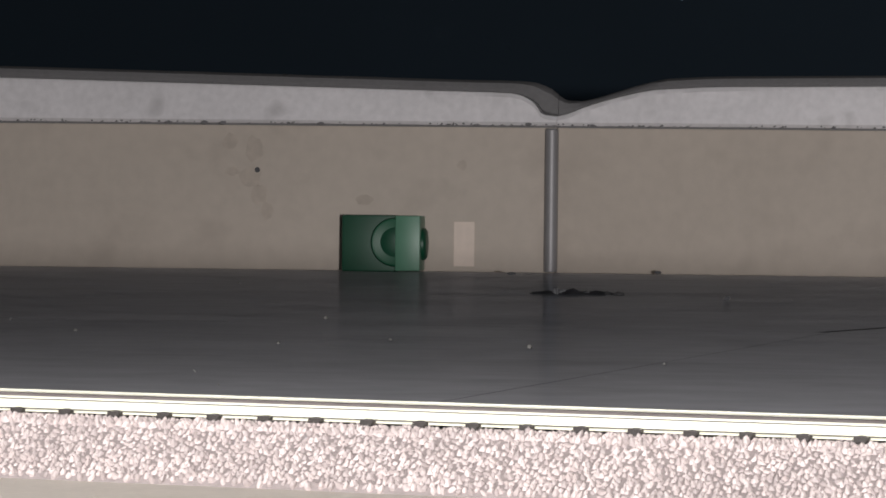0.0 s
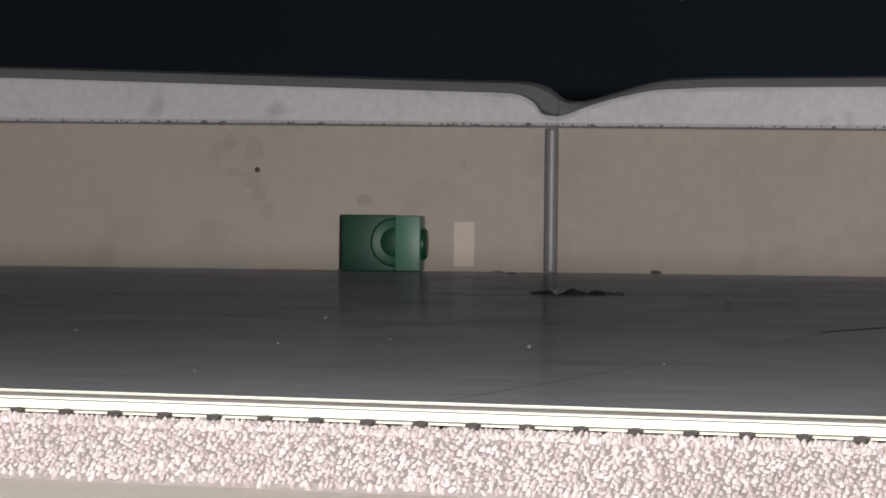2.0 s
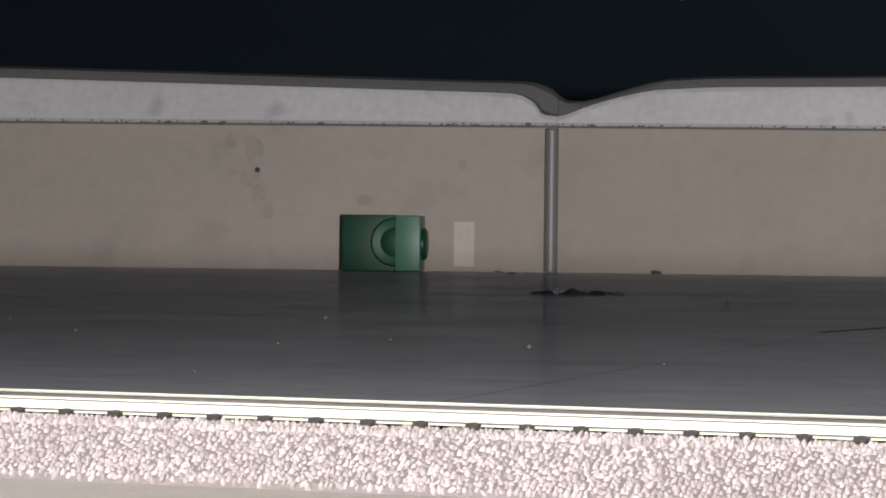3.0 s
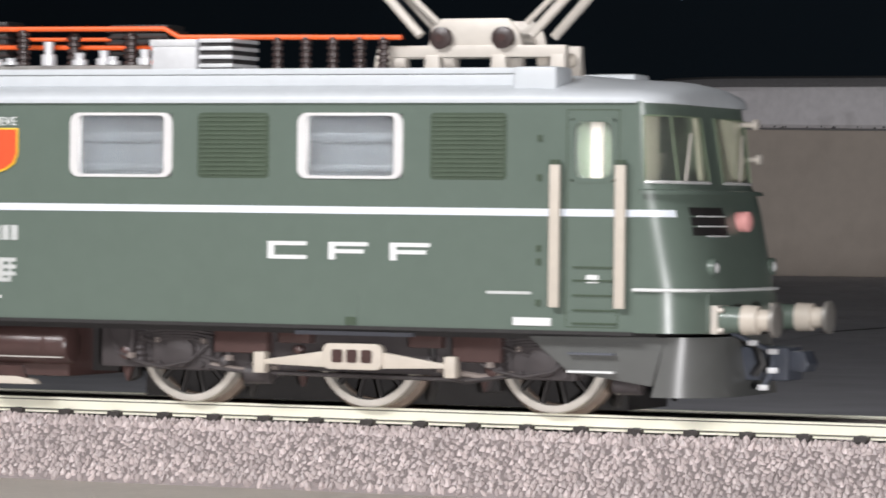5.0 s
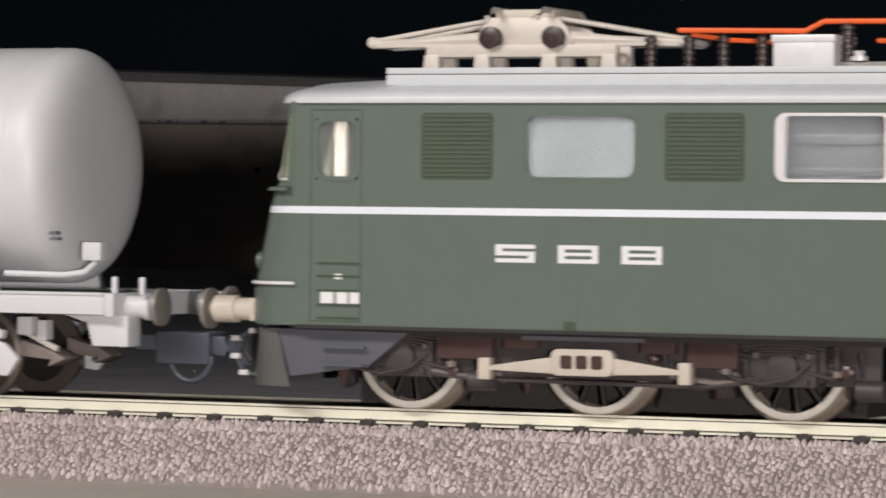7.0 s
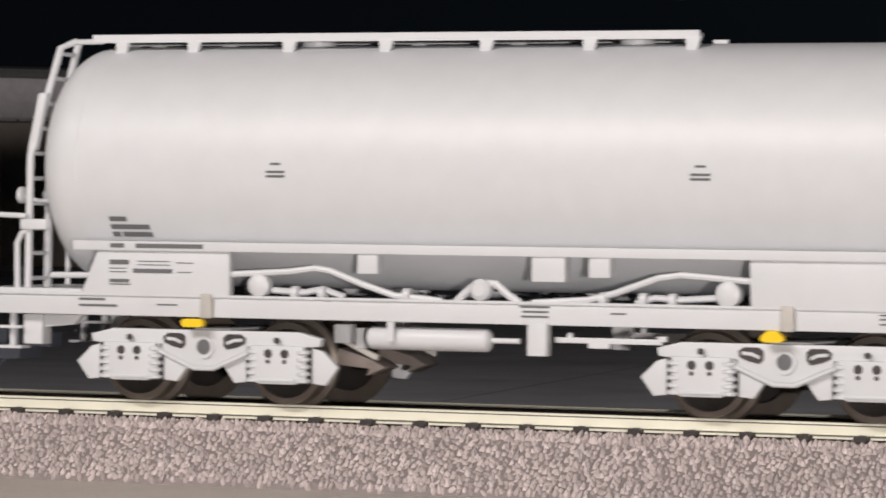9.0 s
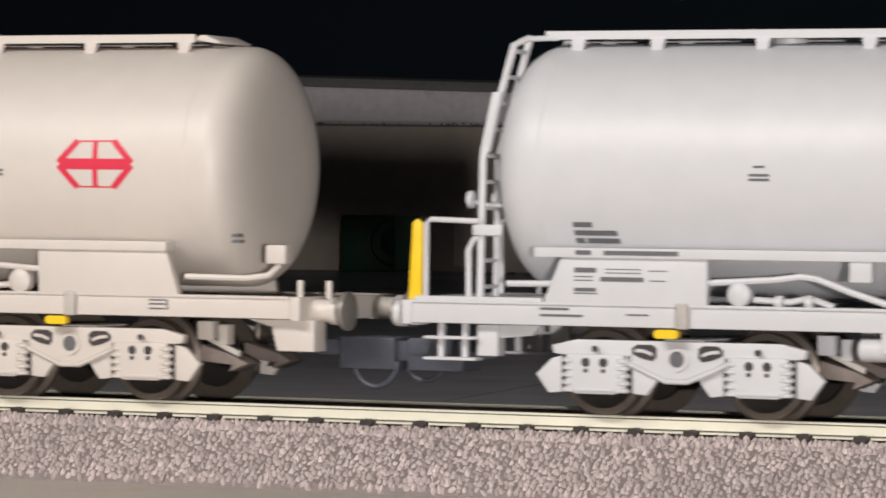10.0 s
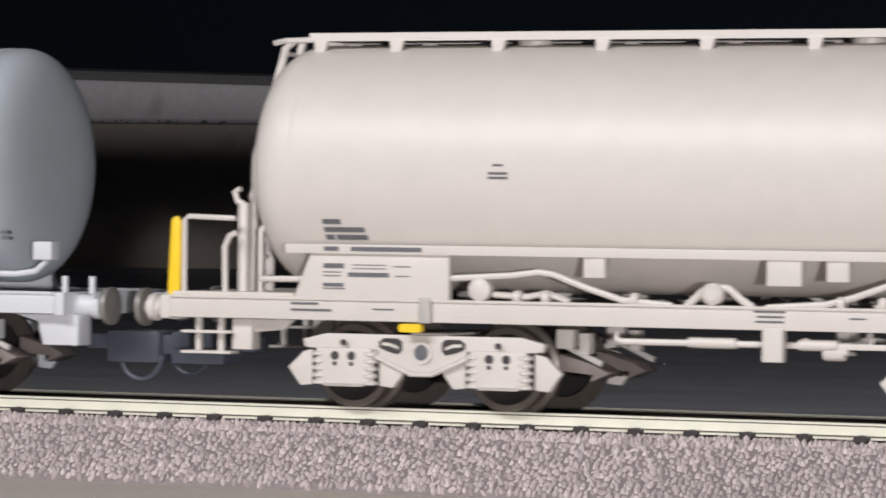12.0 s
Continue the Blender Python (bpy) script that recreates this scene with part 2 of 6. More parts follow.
green_gadget()
stk = thing("pale_sticker", "pale pinkish paper sticker on the beige panel", "sticker", at=(-1016.8 + 267 * 0.952, 1592.3 + 267 * 0.3062, GROUND), turn=17.831)
part("paper", box(nb(), 0.6, 12.5, -0.35, 0.0, 3.2, 29), M_STICKER, stk)


def floor_litter():
    rnd = random.Random(5)
    # one crumpled dark rag of foil and thread, and small dark scraps at the foot of the panels
    th = thing("crumpled_foil", "crumpled dark foil scrap lying on the floor", "litter", at=(-471, 1139, GROUND), turn=23.8)
    for name, x0, x1, deep, high, m, label in (("crumple", -19.5, 17.5, 26, 3.4, M_DEBRIS, "black crumpled foil"), ("pale_fold", -9.5, -4.0, 9, 5.2, M_SILVERY, "pale shiny fold"),
                                               ("pale_strip", 3.0, 13.5, 7, 2.6, M_SILVERY, "pale shiny fold"), ("frayed_end", 11, 21, 16, 2.6, M_CORD, "grey frayed end")):
        nx, ny, rows = 22, 7, []
        for i in range(nx + 1):
            u = i / nx
            edge = math.sin(math.pi * u) ** 0.35 * (0.7 + 0.6 * noise.noise((u * 5 + x0, 1.7, 0)))
            row = [(x0 + (x1 - x0) * u, -deep / 2 * edge - (3 if name != "crumple" else 0), 0.0)]
            for j in range(ny + 1):
                v = j / ny
                z = high * edge * math.sin(math.pi * v) ** 0.5 * (0.55 + 0.75 * abs(noise.noise((u * 6 + x0, v * 3.0, 4.0))))
                row.append((x0 + (x1 - x0) * u + 0.8 * noise.noise((u * 9, v * 5, 2.0)), deep * (v - 0.5) * edge - (3 if name != "crumple" else 0), z + 0.05))
            rows.append(row)
        part(name, loft(nb(), rows), m, th, label, smooth=20)
    for x, y, w, h in ((-370, 1051, 2.4, 2.4), (-640, 1686, 4.0, 2.2), (-686, 1580, 5.0, 1.8), (-1010, 1490, 6.0, 1.6)):
        th = thing("dark_scrap", "tiny dark scrap of litter on the floor", "litter", "scraps on the floor", at=(x, y, GROUND), turn=20)
        pts = [(w * (0.7 + 0.4 * rnd.random()) * math.cos(0.9 * i) * 0.6, 0.3 + h / 2 * (1 + 0.9 * math.sin(0.9 * i))) for i in range(7)]
        part("scrap", prism(nb(), pts, -0.8, 0.8), M_DEBRIS, th, bevel=0.2)
    bm = nb()
    for k in range(70):
        x, y = rnd.uniform(-620, 120), rnd.uniform(60, 1300)
        r = rnd.uniform(0.08, 0.20) * (0.6 + y / 1400)
        bmesh.ops.create_icosphere(bm, subdivisions=1, radius=r, matrix=Matrix.Translation((x, y, GROUND + r * 0.6)))
    tagged(part("floor_dust", bm, M_DUST), "pale specks of dust scattered on the floor", "dust", kind="stuff")
    bm = nb()
    for x, y, r in ((-381, 701, 0.7), (-287, 475, 0.5), (-276, 521, 0.5), (-222, 489, 0.75), (-677, 1228, 0.6), (-447, 614, 0.4), (-380, 534, 0.5), (-224, 305, 0.25), (-221, 300, 0.2), (-188, 246, 0.2), (-154, 407, 0.35)):
        bmesh.ops.create_icosphere(bm, subdivisions=2, radius=r, matrix=Matrix.Translation((x, y, GROUND + r * 0.5)))
    tagged(part("crumbs", bm, M_DUST), "small pale crumbs lying on the dark floor", "crumbs", kind="stuff")


floor_litter()


def panel_marks(panel):
    """Stains on the beige face, and fluff caught in the seam above it."""
    rnd = random.Random(11)
    for cx, cz, w, h in ((136, 74, 6, 7), (150, 70, 7, 10), (148, 54, 9, 9), (153, 44, 7, 8), (158, 34, 5, 7), (137, 57, 6, 3.4), (215, 41, 7, 4), (272, 62, 4, 4)):
        n = 14
        pts = [(cx + w * (0.75 + 0.35 * rnd.random()) * math.cos(6.283 * i / n) * 0.8, cz + h * (0.7 + 0.4 * rnd.random()) * math.sin(6.283 * i / n) * 0.8) for i in range(n)]
        part("stain", prism(nb(), pts, -0.12, 0.0), M_STAIN, panel, "faint brown stain")
    part("nail_hole", prism(nb(), rounded_dot(152, 58, 1.6), -0.3, 0.0), M_DEBRIS, panel, "small dark nail hole")
    bm = nb()
    for k in range(150):
        x = rnd.uniform(-60, 560)
        r = rnd.uniform(0.25, 0.6) * (2.4 if rnd.random() < 0.07 else 1.0)
        bmesh.ops.create_icosphere(bm, subdivisions=1, radius=r, matrix=Matrix.Translation((x, -4.2, 85.4 + rnd.uniform(-0.5, 0.6))) @ Matrix.Diagonal((1.7, 1, 1, 1)))
    tagged(part("seam_fluff", bm, M_CORD, panel), "grey fluff along the seam", kind="stuff")


def rounded_dot(x, z, r):
    return [(x + r * math.cos(6.283 * i / 10), z + r * math.sin(6.283 * i / 10)) for i in range(10)]


panel_marks(LEFT_PANEL)
board = thing("base_board", "thin smooth beige board lying under the track", "board", at=(0, 0, GROUND))
part("sheet", slab(nb(), [(-1200, -420), (620, -420), (620, 12), (-1200, 12)], 0, 0.5), M_MAT, board, bevel=0.1)
BASE = GROUND + 0.5

# ---- the track ----
PITCH, FIRST = 7.208, -87.2
T0, T1 = -1150.0, 560.0


def build_track():
    th = thing("model_track", "model railway track on a grey moulded ballast bed", "railway track", at=(0, 0, 0))
    prof = [(-22.5, BASE), (-21.8, BASE + 0.9), (-12.6, -3.2), (-11.2, -2.45), (-9.7, -2.35), (-9.6, -2.6), (9.6, -2.6), (9.7, -2.2), (11.2, -2.3), (12.6, -3.2), (20.8, BASE + 1.0), (21.5, BASE)]
    part("ballast_bed", loft(nb(), [[(x, y, z) for y, z in prof] for x in (T0, T1)]), M_BALLAST, th, smooth=0)
    for s, nm in ((-1, "rail"), (1, "rail")):
        c = s * 8.7
        ro = [(-0.45, 0.0), (0.45, 0.0), (0.5, -0.06), (0.5, -0.27), (0.12, -0.28), (0.12, -0.41), (0.36, -0.42), (0.36, -1.5), (0.12, -1.51), (0.12, -1.65), (0.95, -1.74), (0.95, -1.95), (-0.95, -1.95),
              (-0.95, -1.74), (-0.12, -1.65), (-0.12, -1.51), (-0.36, -1.5), (-0.36, -0.42), (-0.12, -0.41), (-0.12, -0.28), (-0.5, -0.27), (-0.5, -0.06)]
        if s < 0:
            rl = part(nm, loft(nb(), [[(x, c + y, z) for y, z in ro] for x in (T0, T1)]), M_RAIL, th, "polished nickel silver rail", smooth=0)
            # dark strips stand in for the shade inside the two grooves
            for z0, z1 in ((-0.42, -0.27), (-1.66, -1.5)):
                part("rail_groove_shade", box(nb(), T0, T1, c - 0.31, c + 0.31, z0, z1), M_SLEEPER, rl, "dark strip for the shade in the rail's groove")
        else:
            rl = part(nm, box(nb(), T0, T1, c - 0.48, c + 0.48, -0.42, 0.0), M_RAIL, th, "polished nickel silver rail head", bevel=0.06)
            part("rail_web", box(nb(), T0, T1, c - 0.3, c + 0.3, -1.95, -0.41), M_BALLAST, rl, "grey rail web")
    bm = nb()
    box(bm, -1.2, 1.2, -10.3, 10.3, -3.2, -1.95)
    for s in (-1, 1):
        box(bm, -0.85, 0.75, min(s * 10.75, s * 9.7), max(s * 10.75, s * 9.7), -2.6, -1.78)
        box(bm, -0.4, 0.25, min(s * 10.55, s * 9.7), max(s * 10.55, s * 9.7), -1.9, -1.5)
    for s in (-1, 1):
        for d in (-1, 1):
            box(bm, -0.9, 0.9, s * 8.7 + d * 1.35 - 0.55, s * 8.7 + d * 1.35 + 0.55, -2.1, -1.5)
            box(bm, -0.5, 0.5, s * 8.7 + d * 1.15 - 0.4, s * 8.7 + d * 1.15 + 0.4, -1.75, -1.4)
    me = mesh_of("sleeper", bm, M_SLEEPER, bevel=0.15)
    k0, k1 = int((T0 - FIRST) / PITCH) + 1, int((T1 - FIRST) / PITCH)
    for k in range(k0, k1):
        shared("sleeper", me, th, (FIRST + PITCH * k, 0, 0))
    # the moulded stones of the bed, built only where the camera sees the track
    rnd = np.random.default_rng(4)
    phi = (1 + 5 ** 0.5) / 2
    ico = np.array([(-1, phi, 0), (1, phi, 0), (-1, -phi, 0), (1, -phi, 0), (0, -1, phi), (0, 1, phi), (0, -1, -phi), (0, 1, -phi),
                    (phi, 0, -1), (phi, 0, 1), (-phi, 0, -1), (-phi, 0, 1)]) / 1.9
    tri = np.array([int(c, 12) for c in "0b5051017" "07a0ab159" "5b4ba2a76718" "394342326" "368389495" "24b62a867981"]).reshape(-1, 3)
    spots = []
    a, b = np.array([-22.0, BASE + 0.55]), np.array([-12.2, -3.3])
    slope = math.hypot(*(b - a))
    for i in range(int(215 / 0.84)):
        for j in range(int(slope / 0.88) + 1):
            q = a + (b - a) * min(1, (j + 0.5 * (i % 2) + rnd.uniform(-0.28, 0.28)) * 0.88 / slope)
            spots.append((-125 + i * 0.84 + rnd.uniform(-0.24, 0.24), q[0], q[1]))
    for i in range(int(215 / 0.8)):
        for y in np.arange(-12.4, -9.7, 0.62):
            spots.append((-125 + i * 0.8 + rnd.uniform(-0.3, 0.3), y + rnd.uniform(-0.2, 0.2), -2.48 - max(0, -11.2 - y) * 0.6))
        for y in (-6.8, -5.6, -4.2, -2.8, -1.2, 0.5, 2.2, 4, 5.6, 6.9):
            spots.append((-125 + i * 0.8 + rnd.uniform(-0.3, 0.3), y + rnd.uniform(-0.4, 0.4), -2.75))
    spots = np.array(spots) + np.array([0, -0.05, 0.02])
    n = len(spots)
    size = rnd.uniform(0.44, 0.66, (n, 1, 1)) * np.where(spots[:, 1] > -11.3, 0.62, 1.0)[:, None, None] * rnd.uniform(0.85, 1.15, (n, 1, 3)) * np.array([0.86, 0.85, 1.30])
    ang = rnd.normal(0.12, 0.42, n)
    ca, sa = np.cos(ang), np.sin(ang)
    v = ico[None] * (1 + rnd.uniform(-0.18, 0.18, (n, 12, 1))) * size
    v[..., :2] *= 1 - 0.5 * v[..., 2:] / size[..., 2:] * 0.7
    v = np.stack([v[..., 0] * ca[:, None] - v[..., 2] * sa[:, None], v[..., 1], v[..., 0] * sa[:, None] + v[..., 2] * ca[:, None]], -1)
    v = (v + spots[:, None]) * MM
    f = tri[None] + (np.arange(n) * 12)[:, None, None]
    me = bpy.data.meshes.new("ballast_grain")
    me.from_pydata(v.reshape(-1, 3).tolist(), [], f.reshape(-1, 3).tolist())
    me.materials.append(M_STONE)
    ob = new("ballast_grain", me)
    ob.parent = th
    tagged(ob, "fine grey and pinkish moulded ballast stones", kind="stuff")
    return th


build_track()

# ---- the train: paints and metals ----
M_GREEN = mat("fir_green_paint", (0.116, 0.148, 0.124), 0.31, vary=0.05, grain=500, bump=0.03, spec=0.5)
M_GREEN_DARK = mat("dark_green_louvre", (0.050, 0.072, 0.045), 0.5, vary=0.1, grain=600)
M_GREEN_LOUVRE = mat("mid_green_louvre_slat", (0.078, 0.104, 0.072), 0.45, vary=0.08, grain=600)
M_ROOF = mat("silver_grey_roof", (0.54, 0.565, 0.59), 0.42, vary=0.05, grain=400, bump=0.03)
M_WHITE = mat("white_print", (0.73, 0.735, 0.73), 0.5, vary=0.04, grain=900)
M_GREY_PRINT = mat("faded_white_print", (0.50, 0.51, 0.50), 0.5, vary=0.15, grain=900)
M_STRIPE = mat("pale_stripe", (0.74, 0.78, 0.84), 0.30, vary=0.04, grain=700)
M_CHROME = mat("bright_window_frame", (0.96, 0.94, 0.935), 0.24, 0.32, vary=0.04, grain=700)
M_BEIGE = mat("cream_plastic", (0.54, 0.485, 0.415), 0.45, vary=0.07, grain=700, bump=0.05)
M_IVORY = mat("ivory_pantograph", (0.57, 0.525, 0.47), 0.42, 0.1, vary=0.07, grain=700)
M_ORANGE = mat("orange_busbar", (0.85, 0.13, 0.025), 0.4, vary=0.06, grain=600)
M_BLACK = mat("matt_black_plastic", (0.022, 0.020, 0.020), 0.55, vary=0.2, grain=800)
M_INSULATOR = mat("dark_brown_insulator", (0.045, 0.030, 0.028), 0.35, vary=0.15, grain=900)
M_FRAME = mat("dark_bogie_plastic", (0.048, 0.041, 0.042), 0.5, vary=0.25, grain=500, bump=0.15)
M_BROWN = mat("red_brown_plastic", (0.064, 0.037, 0.034), 0.30, vary=0.18, grain=500, bump=0.08)
M_STEP = mat("grey_step_skirt", (0.108, 0.110, 0.106), 0.30, vary=0.08, grain=500)
M_PLATE = mat("dull_steel_buffer_plate", (0.26, 0.245, 0.225), 0.42, 0.3, vary=0.12, grain=600)
M_FLANGE = mat("brown_steel_flange", (0.20, 0.155, 0.125), 0.4, 0.4, vary=0.15, grain=600)
M_SEAT = mat("pale_cab_fittings", (0.48, 0.47, 0.34), 0.5, vary=0.06, grain=500)
M_SKIRT = mat("blue_grey_skirt", (0.10, 0.105, 0.125), 0.40, vary=0.08, grain=500)
M_TYRE = mat("bright_steel_tyre", (0.74, 0.70, 0.64), 0.32, 0.55, vary=0.08, grain=600)
M_WHEEL = mat("dark_wheel_disc", (0.020, 0.017, 0.016), 0.45, 0.2, vary=0.2, grain=700)
M_AXLE_TYRE = mat("worn_brown_tyre", (0.125, 0.105, 0.09), 0.38, 0.5, vary=0.15, grain=700)
M_BLOCK = mat("dull_grey_block", (0.47, 0.445, 0.41), 0.5, vary=0.12, grain=500)
M_BRAKE = mat("brown_grey_brake_gear", (0.20, 0.168, 0.152), 0.5, vary=0.2, grain=600)
M_SILVER = mat("silver_fittings", (0.66, 0.66, 0.67), 0.4, 0.2, vary=0.1, grain=900)
M_TRAY = mat("dusty_grey_tray", (0.25, 0.235, 0.22), 0.5, 0.1, vary=0.3, grain=500, bump=0.2)
M_RED_LENS = mat("red_lamp_lens", (0.80, 0.38, 0.36), 0.3, vary=0.05)
M_CAB = mat("pale_green_cab_lining", (0.20, 0.25, 0.165), 0.5, vary=0.06, grain=400)
M_BLIND = mat("pale_grey_window_blind", (0.14, 0.158, 0.168), 0.6, vary=0.2, grain=160)
M_INSIDE = mat("blue_grey_machine_room", (0.060, 0.068, 0.078), 0.45, vary=0.35, grain=140, bump=0.1, bump_scale=300)
M_GLASS = glass("clear_window", (0.92, 0.95, 0.95), 0.16, 0.06)
M_COUPLER = mat("blue_black_coupler", (0.070, 0.078, 0.100), 0.4, vary=0.15, grain=700)
M_YELLOW = mat("yellow_paint", (0.86, 0.58, 0.02), 0.4, vary=0.05, grain=600)
M_CREST_YELLOW = mat("crest_yellow", (0.88, 0.56, 0.03), 0.4, vary=0.05)
M_CREST_RED = mat("crest_red", (0.78, 0.09, 0.03), 0.4, vary=0.05)
M_PRINT = mat("dark_print", (0.12, 0.122, 0.13), 0.6, vary=0.1)
M_LOGO = mat("red_print", (0.70, 0.035, 0.075), 0.45, vary=0.05)
M_WAGON_GREY = mat("light_grey_wagon_paint", (0.60, 0.61, 0.63), 0.43, vary=0.035, grain=260, bump=0.03)
M_WAGON_BEIGE = mat("warm_grey_wagon_paint", (0.63, 0.585, 0.54), 0.43, vary=0.035, grain=260, bump=0.03)
M_WAGON_BLUE = mat("blue_grey_tank_paint", (0.40, 0.435, 0.465), 0.43, vary=0.035, grain=260, bump=0.03)

WHEELS = []


def bars(rows, material, parent, name="print_bar", y=-17.03, depth=0.06, label="", joined=False):
    """Flat printed bars on the side at y: (x0, x1, z0, z1); joined: together they make one mark."""
    groups = [rows] if joined else [[r] for r in rows]
    for group in groups:
        bm = nb()
        for x0, x1, z0, z1 in group:
            box(bm, x0, x1, y - depth, y + 0.05, z0, z1)
        part(name, bm, material, parent, label, smooth=0)


def rounded(x0, x1, z0, z1, r, n=5):
    pts = []
    for cx, cz, a0 in ((x1 - r, z1 - r, 0), (x0 + r, z1 - r, 90), (x0 + r, z0 + r, 180), (x1 - r, z0 + r, 270)):
        pts += [(cx + r * math.cos(radians(a0 + 90 * i / n)), cz + r * math.sin(radians(a0 + 90 * i / n))) for i in range(n + 1)]
    return pts


def ring_frame(bm, outer, inner, y0, y1):
    """A flat frame between two outlines of equally many points."""
    n = len(outer)
    v = [[bm.verts.new((x, y, z)) for x, z in o] for o in (outer, inner) for y in (y0, y1)]
    for i in range(n):
        j = (i + 1) % n
        bm.faces.new((v[0][i], v[0][j], v[2][j], v[2][i]))
        bm.faces.new((v[1][i], v[3][i], v[3][j], v[1][j]))
        bm.faces.new((v[0][i], v[1][i], v[1][j], v[0][j]))
        bm.faces.new((v[2][i], v[2][j], v[3][j], v[3][i]))
    return bm


def spoked_wheelset(parent, x, r):
    """A driving wheelset: two spoked wheels on an axle."""
    ws = part("wheelset", turned(nb(), [(-11.5, 0.9), (11.5, 0.9)], axis="y", seg=12), M_BLACK, parent, "driving wheelset with spoked wheels")
    for s in (-1, 1):
        bm = nb()
        prof = [(s * 8.5, r - 1.0), (s * 8.5, r), (s * 10.6, r - 0.12), (s * 10.7, r - 0.3), (s * 10.7, r - 1.0)]
        part("flange", hoop([(s * 7.6, r - 1.15), (s * 7.6, r + 0.9), (s * 8.2, r + 0.75), (s * 8.48, r), (s * 8.48, r - 1.15)]), M_FLANGE, ws, "brown-grey wheel flange")
        rings = [[((rr) * math.cos(2 * math.pi * k / 48), d, rr * math.sin(2 * math.pi * k / 48)) for k in range(48)] for d, rr in prof + prof[:1]]
        loft(bm, rings, caps=False)
        part("tyre", bm, M_TYRE, ws, "bright steel tyre")
        bm = nb()
        for k in range(12):
            a = math.pi * k / 6
            c, sn = math.cos(a), math.sin(a)
            tube(bm, [(1.2 * c, s * 9.6, 1.2 * sn), ((r - 1.0) * c, s * 9.3, (r - 1.0) * sn)], 0.42, 6)
        turned(bm, [(s * 8.4, 1.6), (s * 10.3, 1.6), (s * 10.7, 1.0)], axis="y", seg=16)
        part("spokes", bm, M_BLACK, ws, "black spokes and hub")
    WHEELS.append((ws, x, r, r))
    return ws


def hoop(prof, n=48):
    """A ring turned about the axle."""
    return loft(nb(), [[(rr * math.cos(2 * math.pi * k / n), d, rr * math.sin(2 * math.pi * k / n)) for k in range(n)] for d, rr in prof + prof[:1]], caps=False)


def disc_wheelset(parent, x, r):
    ws = part("wheelset", turned(nb(), [(-11.8, 0.8), (11.8, 0.8)], axis="y", seg=12), M_BLACK, parent, "plain disc wheelset")
    for s in (-1, 1):
        part("tyre", hoop([(s * 7.6, r - 1.2), (s * 7.6, r + 0.85), (s * 8.2, r + 0.7), (s * 8.5, r), (s * 10.6, r - 0.1), (s * 10.75, r - 0.9)]), M_AXLE_TYRE, ws, "worn brown-grey tyre")
        bm = nb()
        turned(bm, [(s * 9.2, r - 0.8), (s * 10.4, r - 0.9), (s * 10.1, r - 2), (s * 10.3, 1.9), (s * 10.9, 1.7), (s * 11.0, 0.4)], axis="y", seg=32)
        for k in range(5):
            a = 2 * math.pi * k / 5
            turned(bm, [(s * 10.0, 0.5), (s * 10.5, 0.45)], origin=((r - 2.6) * math.cos(a), 0, (r - 2.6) * math.sin(a)), axis="y", seg=8)
        part("disc", bm, M_WHEEL, ws, "dark wheel disc")
    WHEELS.append((ws, x, r, r))
    return ws


def loco_buffer(parent, x, y, d):
    """A buffer with a green bolted base, a pale sleeve and a steel plate."""
    bf = part("buffer", turned(nb(), [(x - d * 0.6, 1.75), (x + d * 3.0, 1.6), (x + d * 4.4, 1.55)], (0, y, 12.07), "x", 24), M_GREEN, parent, "round buffer with a green base")
    part("mount_plate", box(nb(), min(x, x + d * 0.9), max(x, x + d * 0.9), y - 2.0, y + 2.0, 10.3, 13.8), M_IVORY, bf, "pale bolted plate", bevel=0.15)
    for dy in (-1.5, 1.5):
        for z in (10.8, 13.2):
            part("bolt", turned(nb(), [(x + d * 0.8, 0.35), (x + d * 1.5, 0.3)], (0, y + dy, z), "x", 8), M_IVORY, bf)
    part("sleeve", turned(nb(), [(x + d * 3.4, 1.4), (x + d * 3.6, 1.85), (x + d * 5.6, 1.75), (x + d * 5.7, 1.35), (x + d * 7.6, 1.3)], (0, y, 12.07), "x", 24), M_BEIGE, bf, "pale buffer sleeve")
    part("plate", turned(nb(), [(x + d * 7.3, 1.4), (x + d * 7.4, 2.1), (x + d * 7.9, 2.1), (x + d * 8.2, 1.2)], (0, y, 12.07), "x", 28), M_PLATE, bf, "dull steel buffer plate")


def sprung_buffer(parent, x, y, d, reach, metal, head=2.6):
    """A buffer at a frame's end; d: the way it points."""
    bf = part("buffer", box(nb(), min(x, x + d * 1.2), max(x, x + d * 1.2), y - 1.45, y + 1.45, 10.6, 13.5), metal, parent, "round sprung buffer on a square base", bevel=0.15)
    part("sleeve", turned(nb(), [(x + d * 1.1, 1.5), (x + d * 3.4, 1.4), (x + d * 3.5, 1.75), (x + d * (reach - 1.6), 1.75), (x + d * (reach - 1.5), 1.0), (x + d * (reach - 0.9), 1.0)], (0, y, 12.07), "x", 24), metal, bf)
    part("plate", turned(nb(), [(x + d * (reach - 1.0), 1.6), (x + d * (reach - 0.9), head), (x + d * (reach - 0.25), head), (x + d * reach, 1.4)], (0, y, 12.07), "x", 28), M_PLATE, bf, "dull steel buffer plate")
    return bf


